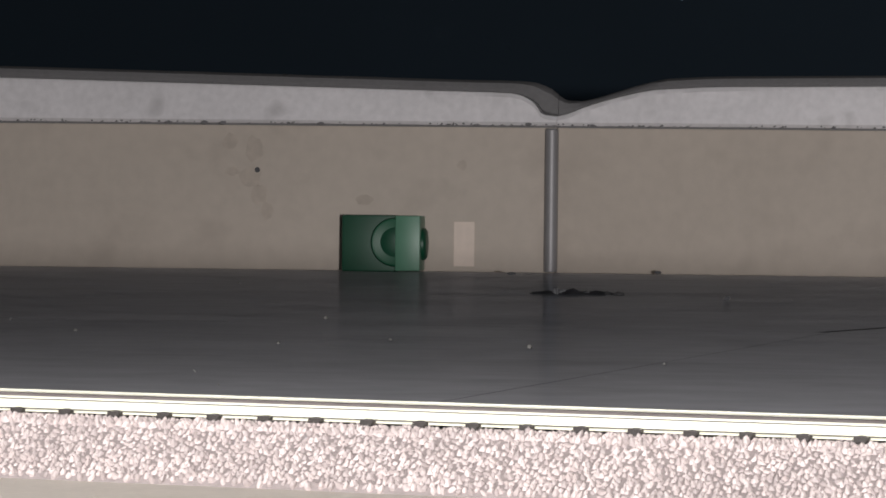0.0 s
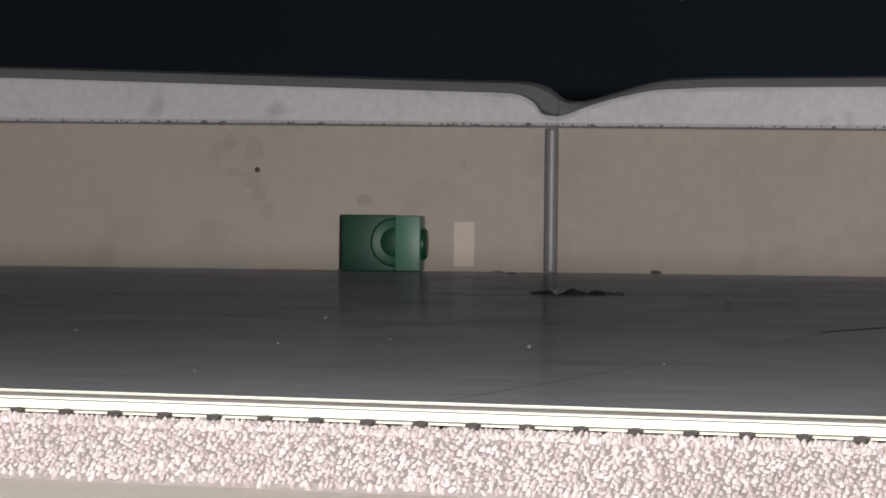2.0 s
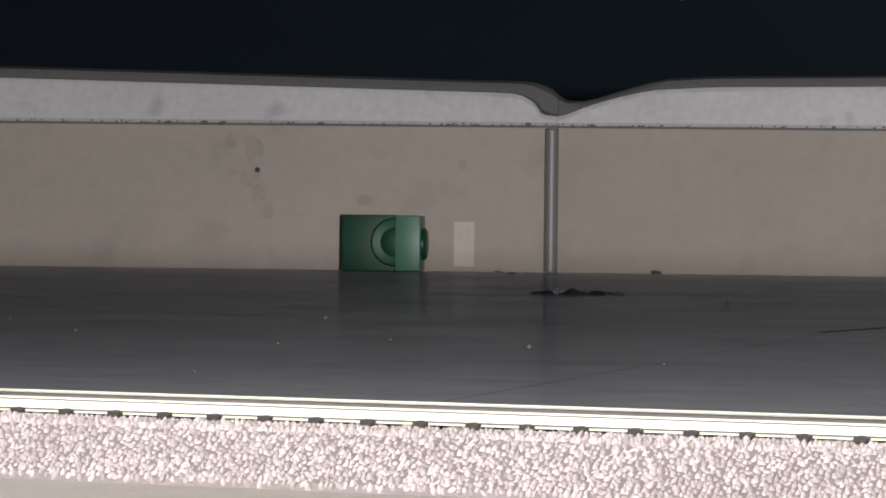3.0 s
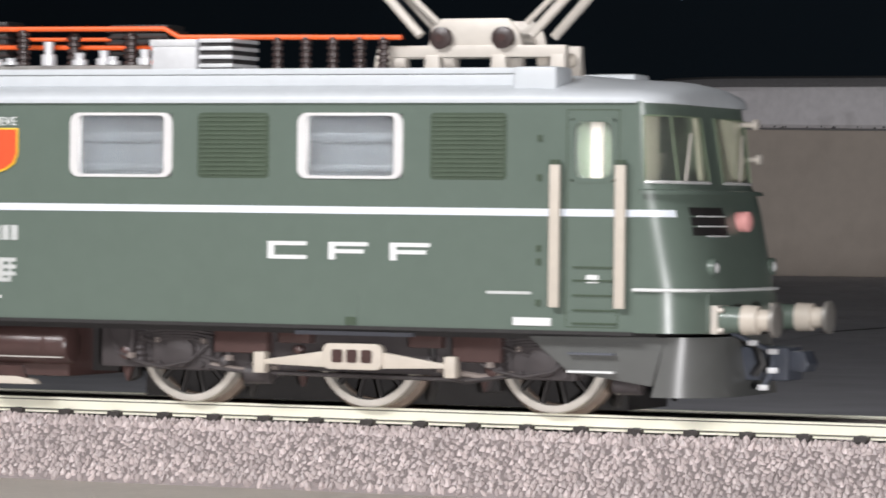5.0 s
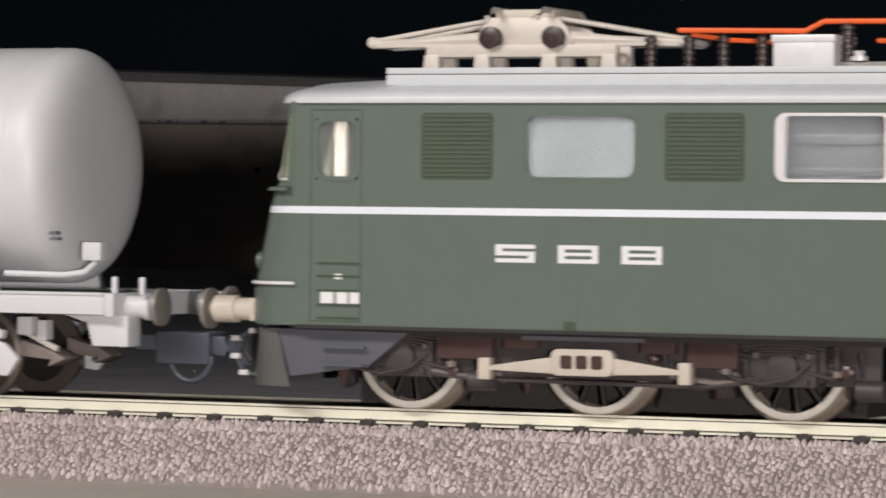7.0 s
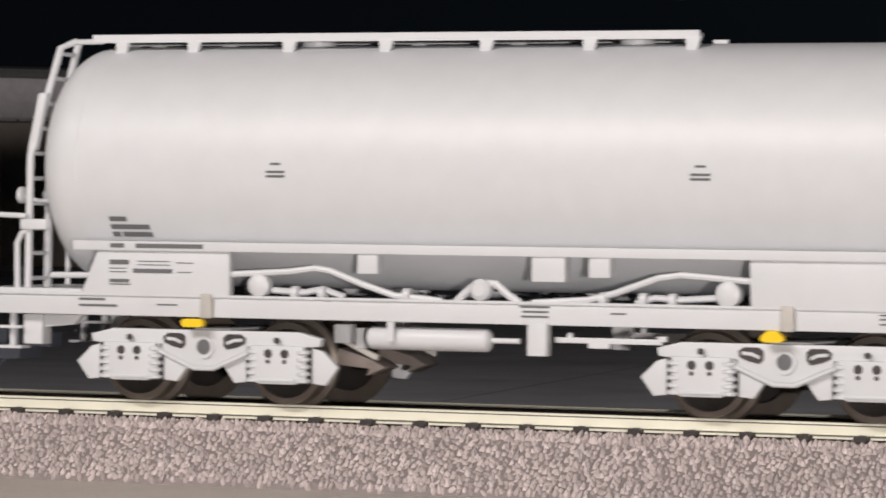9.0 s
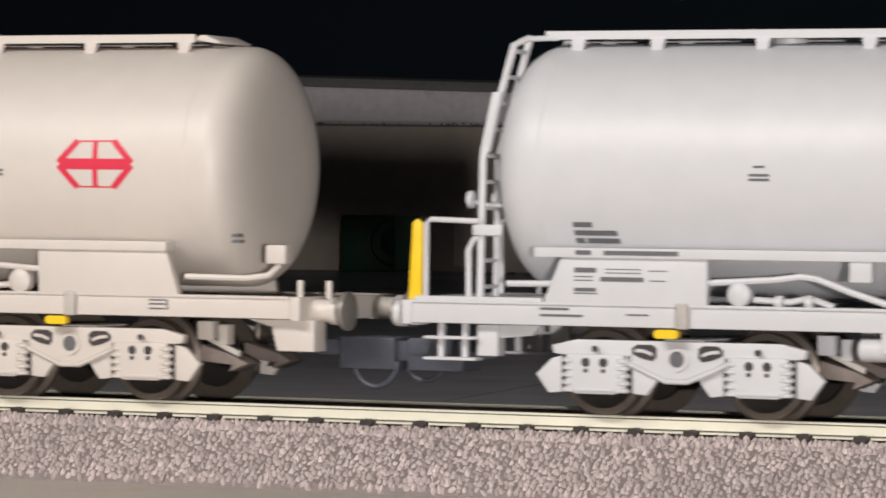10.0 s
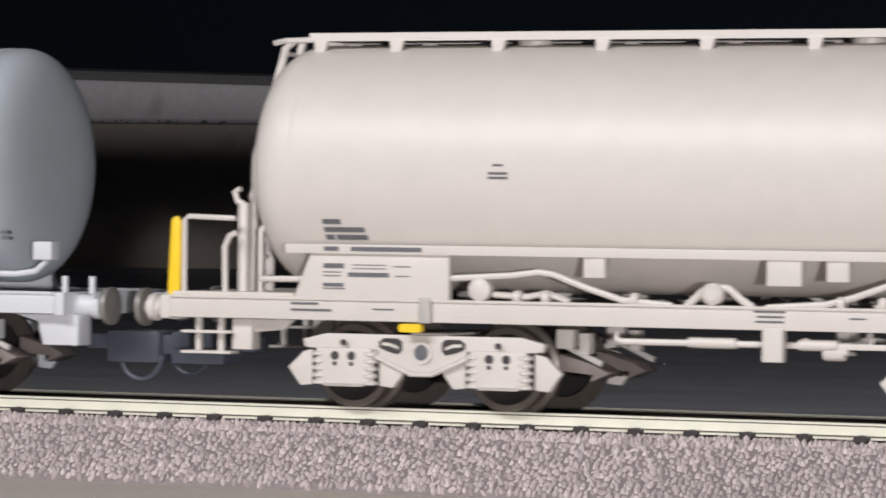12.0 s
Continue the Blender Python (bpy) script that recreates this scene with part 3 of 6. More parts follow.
def close_coupler(parent, x, d, loop_below=True):
    """A drop-loop coupler head under the buffer beam."""
    cp = part("coupler", box(nb(), min(x - d * 2.2, x + d * 5.6), max(x - d * 2.2, x + d * 5.6), -3.0, 3.0, 4.5, 8.7), M_COUPLER, parent, "blue-black plastic coupler head", bevel=0.4)
    part("coupler_shank", box(nb(), min(x - d * 6, x), max(x - d * 6, x), -1.5, 1.5, 6.2, 8.2), M_COUPLER, cp, bevel=0.2)
    part("coupler_hook", prism(nb(), [(x + d * 5.4, 5.8), (x + d * 7.4, 5.6), (x + d * 7.9, 6.6), (x + d * 7.2, 8.2), (x + d * 5.4, 8.2)], -2.0, 2.0), M_COUPLER, cp, bevel=0.2)
    loop = [(x + d * (2.6 + 3.0 * math.cos(a)), -2.2, 5.6 + 3.3 * math.sin(a)) for a in np.linspace(math.pi, 2 * math.pi, 14)]
    if not loop_below:
        return cp
    if d > 0:
        part("coupler_loop", tube(nb(), loop, 0.38), M_COUPLER, cp)
    else:
        part("coupler_loop", tube(nb(), [(px + d * 2.2, 1.0, pz + 0.8) for px, _, pz in loop], 0.32), M_COUPLER, cp)
    return cp


# ---- the electric locomotive ----
WINDOWS = [(-57.3, -42.5), (-24.9, -10.4), (10.8, 25.2), (43.1, 57.2)]
LOUVRES = [(-71.0, -61.4), (-39.0, -28.9), (28.9, 38.9), (61.0, 71.2)]
DOORS = [(-85.4, -79.6), (79.7, 85.4)]
WZ0, WZ1 = 28.85, 36.75


def nose_x(z):
    return float(np.interp(z, [10.4, 16, 24.8, 27.4, 28.4, 37.0, 38.3], [97.0, 96.8, 95.0, 94.1, 93.1, 91.6, 91.4]))


def nose_ring(z, d, grow=0.0, n=28):
    ring, start = [], max(88.0, nose_x(z) - 7.2)
    for k in range(n + 1):
        a = -math.pi / 2 + math.pi * k / n
        s, c = math.sin(a), max(0.0, math.cos(a))
        ring.append((d * (88 if k in (0, n) else start + (nose_x(z) - start + grow) * c ** 0.95), (17 + grow) * math.copysign(abs(s) ** 0.57, s), z))
    return ring


def loco_nose(parent, d):
    n = 28
    zs = [10.4, 13, 16, 20, 24.8, 27.4, 28.6, 36.6, 38.3]
    rings = [nose_ring(z, d) for z in zs]
    bm = nb()
    vs = [[bm.verts.new(p) for p in r] for r in rings]
    panes = [(2, 8), (8, 13), (14, 21)]
    for i, (a, b) in enumerate(zip(vs, vs[1:])):
        for k in range(n):
            if zs[i] == 28.6 and any(p0 <= k < p1 for p0, p1 in panes):
                continue
            bm.faces.new((a[k], a[k + 1], b[k + 1], b[k]))
    nose = part("nose", bm, M_GREEN, parent, "rounded green cab front")
    for p0, p1 in panes:
        lo, hi = nose_ring(28.6, d, -0.15)[p0:p1 + 1], nose_ring(36.6, d, -0.15)[p0:p1 + 1]
        pane = part("windscreen", loft(nb(), [lo, hi], close=False, caps=False), M_GLASS, nose, "clear cab windscreen pane")
        pane.visible_shadow = False
        lo2, hi2 = nose_ring(28.6, d, 0.1)[p0:p1 + 1], nose_ring(36.6, d, 0.1)[p0:p1 + 1]
        path = lo2 + hi2[::-1] + lo2[:1]
        part("windscreen_rubber", tube(nb(), path, 0.12, 6), M_CAB, nose, "thin pale green windscreen surround")
        part("windscreen_sill", tube(nb(), lo2, 0.2, 6), M_CHROME, nose, "thin bright windscreen sill")
    for y in (-11.5, 5.0):
        k = min(range(n + 1), key=lambda j: abs(nose_ring(30, d)[j][1] - y))
        q0, q1 = nose_ring(28.8, d, 0.5)[k], nose_ring(34.6, d, 0.45)[min(n, k + 2)]
        part("wiper", tube(nb(), [q0, q1], 0.17, 6), M_IVORY, nose, "thin pale windscreen wiper")
    part("ledge", loft(nb(), [nose_ring(27.2, d, 0.0)[1:-1], nose_ring(27.15, d, 0.95)[1:-1], nose_ring(27.6, d, 0.95)[1:-1], nose_ring(27.75, d, 0.0)[1:-1]], close=False, caps=False), M_GREEN, nose)
    part("nose_stripe", loft(nb(), [nose_ring(24.35, d, 0.02)[:7], nose_ring(24.4, d, 0.12)[:7], nose_ring(25.2, d, 0.12)[:7], nose_ring(25.25, d, 0.02)[:7]], close=False, caps=False), M_STRIPE, nose, "pale stripe")
    part("lower_rail", tube(nb(), [(p[0], p[1], 15.6) for p in nose_ring(15.6, d, 0.45)[0:-1]], 0.22, 6), M_WHITE, nose, "thin white hand rail")
    mid = [nose_ring(z, d, 0.06) for z in (22.2, 23.2, 23.4, 24.4, 24.6, 25.6)]
    for i in (0, 2, 4):
        part("grille_slot", loft(nb(), [mid[i][8:14], mid[i + 1][8:14]], close=False, caps=False), M_BLACK, nose, "black slot")
    for k in (10, 18):
        q = nose_ring(18.3, d)[k]
        lampp = part("headlamp", turned(nb(), [(q[0] - d * 0.6, 1.1), (q[0] + d * 0.5, 1.1), (q[0] + d * 0.6, 0.8)], (0, q[1], 18.3), "x", 20), M_GREEN, nose, "small round headlamp")
        part("lens", turned(nb(), [(q[0] + d * 0.55, 0.75), (q[0] + d * 0.8, 0.3)], (0, q[1], 18.3), "x", 16), M_WHITE, lampp)
    for z, k in ((36.2, 21), (31.8, 22)):
        q = nose_ring(z, d, 0.1)[k]
        part("front_fitting", turned(nb(), [(q[0] - d * 0.3, 0.35), (q[0] + d * 1.2, 0.4), (q[0] + d * 1.3, 0.75), (q[0] + d * 1.9, 0.7)], (0, q[1], z), "x", 14), M_IVORY, nose, "small pale fitting beside the windscreen")
    for i, z in enumerate((24.52, 23.32, 22.12)):
        part("grille_edge", tube(nb(), nose_ring(z, d, 0.12)[9 + i // 2:14], 0.09, 5), M_WHITE, nose, "thin pale grille edge")
    part("top_lamp", turned(nb(), [(d * (nose_x(24) - 0.5), 1.25), (d * (nose_x(24) + 1.4), 1.3), (d * (nose_x(24) + 1.7), 0.8)], (0, 0, 23.9), "x", 20), M_RED_LENS, nose, "red-tinted centre lamp")
    return nose


def loco_body(loco):
    # side walls with their window openings
    for s in (-1, 1):
        holes = [(a, b, WZ0, WZ1) for a, b in WINDOWS] + [(a, b, 28.6, 36.2) for a, b in DOORS]
        xs = sorted({-88.0, 88.0, *[h[0] for h in holes], *[h[1] for h in holes]})
        zs = sorted({10.4, 38.3, 28.6, WZ0, 36.2, WZ1})
        bm = nb()
        grid = {(x, z): bm.verts.new((x, s * 17, z)) for x in xs for z in zs}
        for xa, xb in zip(xs, xs[1:]):
            for za, zb in zip(zs, zs[1:]):
                if not any(h[0] <= xa and xb <= h[1] and h[2] <= za and zb <= h[3] for h in holes):
                    bm.faces.new([grid[q] for q in ((xa, za), (xb, za), (xb, zb), (xa, zb))])
        side = part("side_wall", bm, M_GREEN, loco, "fir green side wall")
        for i, (a, b) in enumerate(WINDOWS):
            plain = i == 0
            bm = ring_frame(nb(), rounded(a - 0.12, b + 0.12, WZ0 - 0.14, WZ1 + 0.14, 0.2 if plain else 1.25), rounded(a + (0.3 if plain else 1.05), b - (0.3 if plain else 1.05), WZ0 + 0.22, WZ1 - 0.22, 1.3 if plain else 0.6), s * (17.06 if plain else 17.28), s * 16.25)
            fr = part("window_frame", bm, M_GREEN if plain else M_CHROME, side, "green rubbered frame" if plain else "bright metal window frame", bevel=0.0)
            pane = part("window_pane", prism(nb(), rounded(a + 0.2, b - 0.2, WZ0 + 0.15, WZ1 - 0.15, 0.6), s * 16.2, s * 16.5), M_GLASS, side, "clear pane")
            pane.visible_shadow = False
            if plain:
                part("window_blind", box(nb(), a + 0.1, b - 0.1, min(s * 15.5, s * 15.8), max(s * 15.5, s * 15.8), WZ0 + 0.2, WZ1 - 0.1), M_BLIND, side, "pale blind behind the pane")
        for a, b in DOORS:
            bm = ring_frame(nb(), rounded(a - 0.2, b + 0.2, 28.4, 36.4, 1.4), rounded(a + 0.45, b - 0.45, 29.0, 35.8, 1.1), s * 17.12, s * 15.8)
            part("door_window_frame", bm, M_GREEN, side)
            pane = part("door_window_pane", prism(nb(), rounded(a + 0.3, b - 0.3, 28.8, 36.0, 1.0), s * 16.3, s * 16.6), M_GLASS, side)
            pane.visible_shadow = False
            part("door_post", box(nb(), (a + b) / 2 - 0.75, (a + b) / 2 + 0.75, min(s * 15.9, s * 15.2), max(s * 15.9, s * 15.2), 28.8, 36.1), M_BEIGE, side, "pale post behind the door window")
            ca, cb = a - 0.6, b + 0.6
            part("door_line", ring_frame(nb(), [(ca, 10.9), (cb, 10.9), (cb, 37.3), (ca, 37.3)], [(ca + 0.12, 11.02), (cb - 0.12, 11.02), (cb - 0.12, 37.18), (ca + 0.12, 37.18)], s * 17.04, s * 16.9), M_GREEN_DARK, side, "thin door joint")
            for z in (11.4, 13.0, 14.8, 16.6, 18.2):
                part("door_step", box(nb(), a + 0.4, b + 0.4, min(s * 17.2, s * 16.9), max(s * 17.2, s * 16.9), z - 0.12, z + 0.12), M_GREEN_DARK, side, "narrow dark step slot")
        for a, b in LOUVRES:
            lv = part("louvre", prism(nb(), rounded(a, b, 28.7, 36.9, 0.6), s * 16.9, s * 17.06), M_GREEN_DARK, side, "dark green louvred air intake")
            bm = nb()
            for k in range(14):
                z = 29.1 + k * 0.56
                prism(bm, [(a + 0.4, z), (b - 0.4, z), (b - 0.4, z + 0.17), (a + 0.4, z + 0.17)], s * 17.0, s * 17.22)
            part("louvre_insert", bm, M_GREEN_LOUVRE, lv)
        part("waist_stripe", box(nb(), -88, 88, min(s * 17.1, s * 16.9), max(s * 17.1, s * 16.9), 24.35, 25.25), M_STRIPE, side, "pale painted waist stripe")
        part("lower_edge", box(nb(), -88, 88, min(s * 17.25, s * 16.6), max(s * 17.25, s * 16.6), 10.05, 10.5), M_BLACK, side, "black lower edge")
        for x in (-51, 50.5):
            part("access_flap", prism(nb(), rounded(x - 0.9, x + 0.9, 10.7, 14.6, 0.3), s * 16.95, s * 17.1), M_GREEN, side)
            part("flap_bolt", box(nb(), x - 0.75, x + 0.75, min(s * 17.2, s * 17), max(s * 17.2, s * 17), 10.6, 11.6), M_GREEN_DARK, side)
        y = -17.03 if s < 0 else 16.97
        def marks(x, width, gap, kinds):
            for i, kind in enumerate(kinds):
                a = x + i * (width + gap)
                rows = [(a, a + width, 20.35, 20.85), (a, a + width * (0.9 if kind != 1 else 1), 19.55 if kind == 1 else 19.45, 19.95), (a, a + 0.9, 18.65, 20.85)]
                if kind == 0:
                    rows = [(a, a + width, 20.35, 20.85), (a, a + width, 19.5, 20.0), (a, a + 0.9, 19.5, 20.85), (a + width - 0.9, a + width, 18.65, 20.0)]
                if kind < 3:
                    rows.append((a, a + width, 18.65, 19.15))
                if kind == 2:
                    rows.pop(1)
                if kind == 1:
                    rows.append((a + width - 0.8, a + width, 18.65, 20.85))
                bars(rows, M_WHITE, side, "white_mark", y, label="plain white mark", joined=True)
        marks(-60.9, 5.2, 3.05, (0, 1, 1))
        marks(38.9, 5.4, 3.0, (2, 3, 3))
        bars([(-3.1 + 1.28 * i, -2.1 + 1.28 * i, 20.5, 22.4) for i in range(5)], M_GREY_PRINT, side, "print_bar", y, label="plain white printed bar")
        bars([(-2.9, 2.8, 17.7, 18.2), (-2.9, 2.8, 16.8, 17.3), (-1.9, 2.8, 15.9, 16.4), (-1.1, 1.6, 15.1, 15.6), (-1.4, 1.0, 15.5, 18.0), (1.7, 2.1, 15.1, 18)], M_GREY_PRINT, side, "data_panel", y, label="small white technical data")
        bars([(-0.9, 0.7, 13.0, 13.35)], M_WHITE, side, "print_bar", y)
        bars([(-84.5, -82.7, 13.2, 14.6), (-82.3, -80.8, 13.2, 14.6), (-80.5, -79.2, 13.2, 14.6)], M_WHITE, side, "print_bar", y)
        bars([(-82.6, -81.6, 16.2, 16.9), (81.8, 83.4, 16.3, 17.3)], M_WHITE, side, "print_bar", y)
        bars([(68.7, 74.6, 14.8, 15.15)], M_GREY_PRINT, side, "print_bar", y)
        part("builder_plate", box(nb(), 72.3, 77.3, min(s * 17.2, s * 17), max(s * 17.2, s * 17), 11.0, 12.0), M_WHITE, side, "small white plate", bevel=0.08)
        for z in (13.4, 18.4, 20.0, 28.6, 33.4):
            part("hinge", box(nb(), 75.3, 75.9, min(s * 17.18, s * 17), max(s * 17.18, s * 17), z, z + 0.8), M_GREEN_DARK, side)
        # coat of arms with the place name above
        shield = [(-3.2, 34.9), (3.0, 34.9), (3.0, 31.6), (2.5, 30.3), (1.3, 29.5), (-0.1, 29.1), (-1.5, 29.5), (-2.7, 30.3), (-3.2, 31.6)]
        cr = part("shield", prism(nb(), shield, s * 17.0, s * 17.25), M_CREST_YELLOW, side, "yellow and red shield", bevel=0.06)
        half = [(-0.1, 34.7), (2.8, 34.7), (2.8, 31.6), (2.3, 30.4), (1.2, 29.7), (-0.1, 29.35)]
        part("red_half", prism(nb(), half, s * 17.2, s * 17.3), M_CREST_RED, cr, "red half of the shield")
        bm = nb()
        for x0, z0, w in ((-1.9, 33.4, 1.3), (-2.5, 32.6, 1.4), (-1.6, 31.9, 1.2), (-2.2, 31.2, 0.9), (-1.2, 30.6, 0.7), (-1.1, 32.7, 0.6)):
            prism(bm, rounded(x0, x0 + w, z0, z0 + 0.5, 0.2, 3), s * 17.2, s * 17.32)
        part("black_device", bm, M_PRINT, cr, "small black device on the yellow half")
        cu = bpy.data.curves.new("place_name", "FONT")
        cu.body, cu.size, cu.extrude, cu.align_x = "GENEVE", 1.55 * MM, 0.06 * MM, "CENTER"
        tx = new("place_name", cu)
        tx.parent = side
        tx.matrix_basis = pose(-0.1 * MM, s * 17.06 * MM, 35.25 * MM, 90, 0, 0 if s < 0 else 180)
        cu.materials.append(M_WHITE)
    for d in (-1, 1):
        loco_nose(loco, d)
        cab = part("cab_lining", box(nb(), min(d * 77.6, d * 78.6), max(d * 77.6, d * 78.6), -16.4, 16.4, 10.6, 38), M_CAB, loco, "pale green cab rear wall")
        if d > 0:
            for s in (-1, 1):
                part("door_lining", box(nb(), 79.5, 85.6, min(s * 14.2, s * 15.0), max(s * 14.2, s * 15.0), 28, 36.6), M_CAB, cab, "pale green door lining")
        part("driver_desk", box(nb(), min(d * 86, d * 92), max(d * 86, d * 92), -13, 13, 12, 28.2), M_CAB, cab, bevel=0.4)
        part("driver_seat", box(nb(), min(d * 81, d * 84), max(d * 81, d * 84), -9, -4, 20, 32), M_SEAT if d > 0 else M_INSIDE, cab, bevel=0.5)
        part("pillar_lining", box(nb(), min(d * 87.4, d * 88.6), max(d * 87.4, d * 88.6), -15.2, -12.2, 28, 36.8), M_SEAT, cab, "pale lining of the cab pillar", bevel=0.2)
        part("pillar_lining", box(nb(), min(d * 88.2, d * 89.0), max(d * 88.2, d * 89.0), 4.5, 13.8, 28, 36.8), M_SEAT, cab, "pale lining of the cab pillar", bevel=0.2)
        part("cab_pillar", tube(nb(), [(d * 90, -4, 28), (d * 88.5, -3, 37.5)], 0.7), M_SEAT, cab)
    part("machine_room", box(nb(), -77.4, 77.4, -14.6, 14.6, 11, 37.8), M_INSIDE, loco, "blue-grey interior seen through the windows")
    for s in (-1, 1):
        # added bars that imitate the banded reflections in the panes
        for z0, z1, m in ((29.6, 30.4, M_INSIDE), (33.2, 34.4, M_INSIDE)):
            part("pane_reflection_band", box(nb(), -77, 77, min(s * 14.6, s * 15.1), max(s * 14.6, s * 15.1), z0, z1), m, loco, "dim band standing in for reflections in the panes", bevel=0.15)
    part("underfloor", box(nb(), -90, 90, -14.5, 14.5, 9.3, 10.6), M_BLACK, loco)
    # hand rails beside the driver's door at one end
    for x in (77.3, 85.8):
        for s in (-1, 1):
            hr = part("hand_rail", box(nb(), x, x + 1.35, s * 17.95 - 0.25, s * 17.95 + 0.25, 13.3, 30.6), M_BEIGE, loco, "flat cream hand rail", bevel=0.12)
            for z in (13.6, 22, 30.2):
                part("rail_foot", box(nb(), x + 0.4, x + 1.0, min(s * 17.9, s * 16.9), max(s * 17.9, s * 16.9), z - 0.25, z + 0.25), M_GREEN_DARK, hr)
            part("rail_cap", box(nb(), x + 0.1, x + 1.25, s * 17.9 - 0.3, s * 17.9 + 0.3, 30.6, 31.2), M_GREEN_DARK, hr)


def roof_ring(x, k, drop):
    half = [(17.25, 38.15), (17.3, 38.5), (17.1, 39.1), (16.4, 39.75), (14.9, 40.35), (8, 41.6), (0, 42.0)]
    pts = [(-y * k, z - drop * (z - 38.0) / 4.6) for y, z in half] + [(y * k, z - drop * (z - 38.0) / 4.6) for y, z in half[-2::-1]]
    return [(x, y, z) for y, z in pts]


def loco_roof(loco):
    rings = [roof_ring(x, k, dr) for x, k, dr in ((-92.0, 0.42, 3.9), (-91.8, 0.70, 2.6), (-90.8, 0.87, 1.7), (-89.2, 0.96, 1.2), (-87.4, 1.0, 0.95), (-80, 1, 0.5), (-75, 1, 0),
                                                 (75, 1, 0), (80, 1, 0.5), (87.4, 1.0, 0.95), (89.2, 0.96, 1.2), (90.8, 0.87, 1.7), (91.8, 0.70, 2.6), (92.0, 0.42, 3.9))]
    roof = part("roof", loft(nb(), rings), M_ROOF, loco, "silver-grey curved roof", smooth=50)
    for s in (-1, 1):
        part("roof_walkway", box(nb(), -76.8, 74, min(s * 14.95, s * 10.2), max(s * 14.95, s * 10.2), 40.3, 41.65), M_ROOF, roof, "silver-grey roof walkway edge", bevel=0.15)
        part("walkway_lip", box(nb(), -76.8, 74, min(s * 14.9, s * 10.6), max(s * 14.9, s * 10.6), 41.75, 42.5), M_ROOF, roof, bevel=0.08)
        part("walkway_joint", box(nb(), -76.6, 73.8, min(s * 14.7, s * 10.8), max(s * 14.7, s * 10.8), 41.6, 41.8), M_STEP, roof, "thin dark joint")
        part("horn_box", box(nb(), 71.5, 77.2, min(s * 16.0, s * 10.5), max(s * 16.0, s * 10.5), 38.9, 42.6), M_ROOF, roof, "pale block at the end of the walkway", bevel=0.5)
        part("gutter", box(nb(), -88, 88, min(s * 17.45, s * 17.0), max(s * 17.45, s * 17.0), 38.1, 38.4), M_ROOF, roof)
    return roof


def insulator(parent, x, y, z0, z1, r=0.72):
    prof, n = [(z0, r * 1.15)], max(3, int((z1 - z0) / 0.8))
    for i in range(n):
        z = z0 + 0.3 + (z1 - z0 - 0.4) * i / n
        prof += [(z, r * 0.7), (z + 0.12, r), (z + (z1 - z0) / n * 0.55, r), (z + (z1 - z0) / n * 0.7, r * 0.7)]
    return part("insulator", turned(nb(), prof + [(z1, r * 0.6)], (x, y, 0), "z", 12), M_INSULATOR, parent, "ribbed dark insulator")


def busbar(parent, pts, r=0.34):
    return part("busbar", tube(nb(), pts, r), M_ORANGE, parent, "bright orange high-voltage busbar")


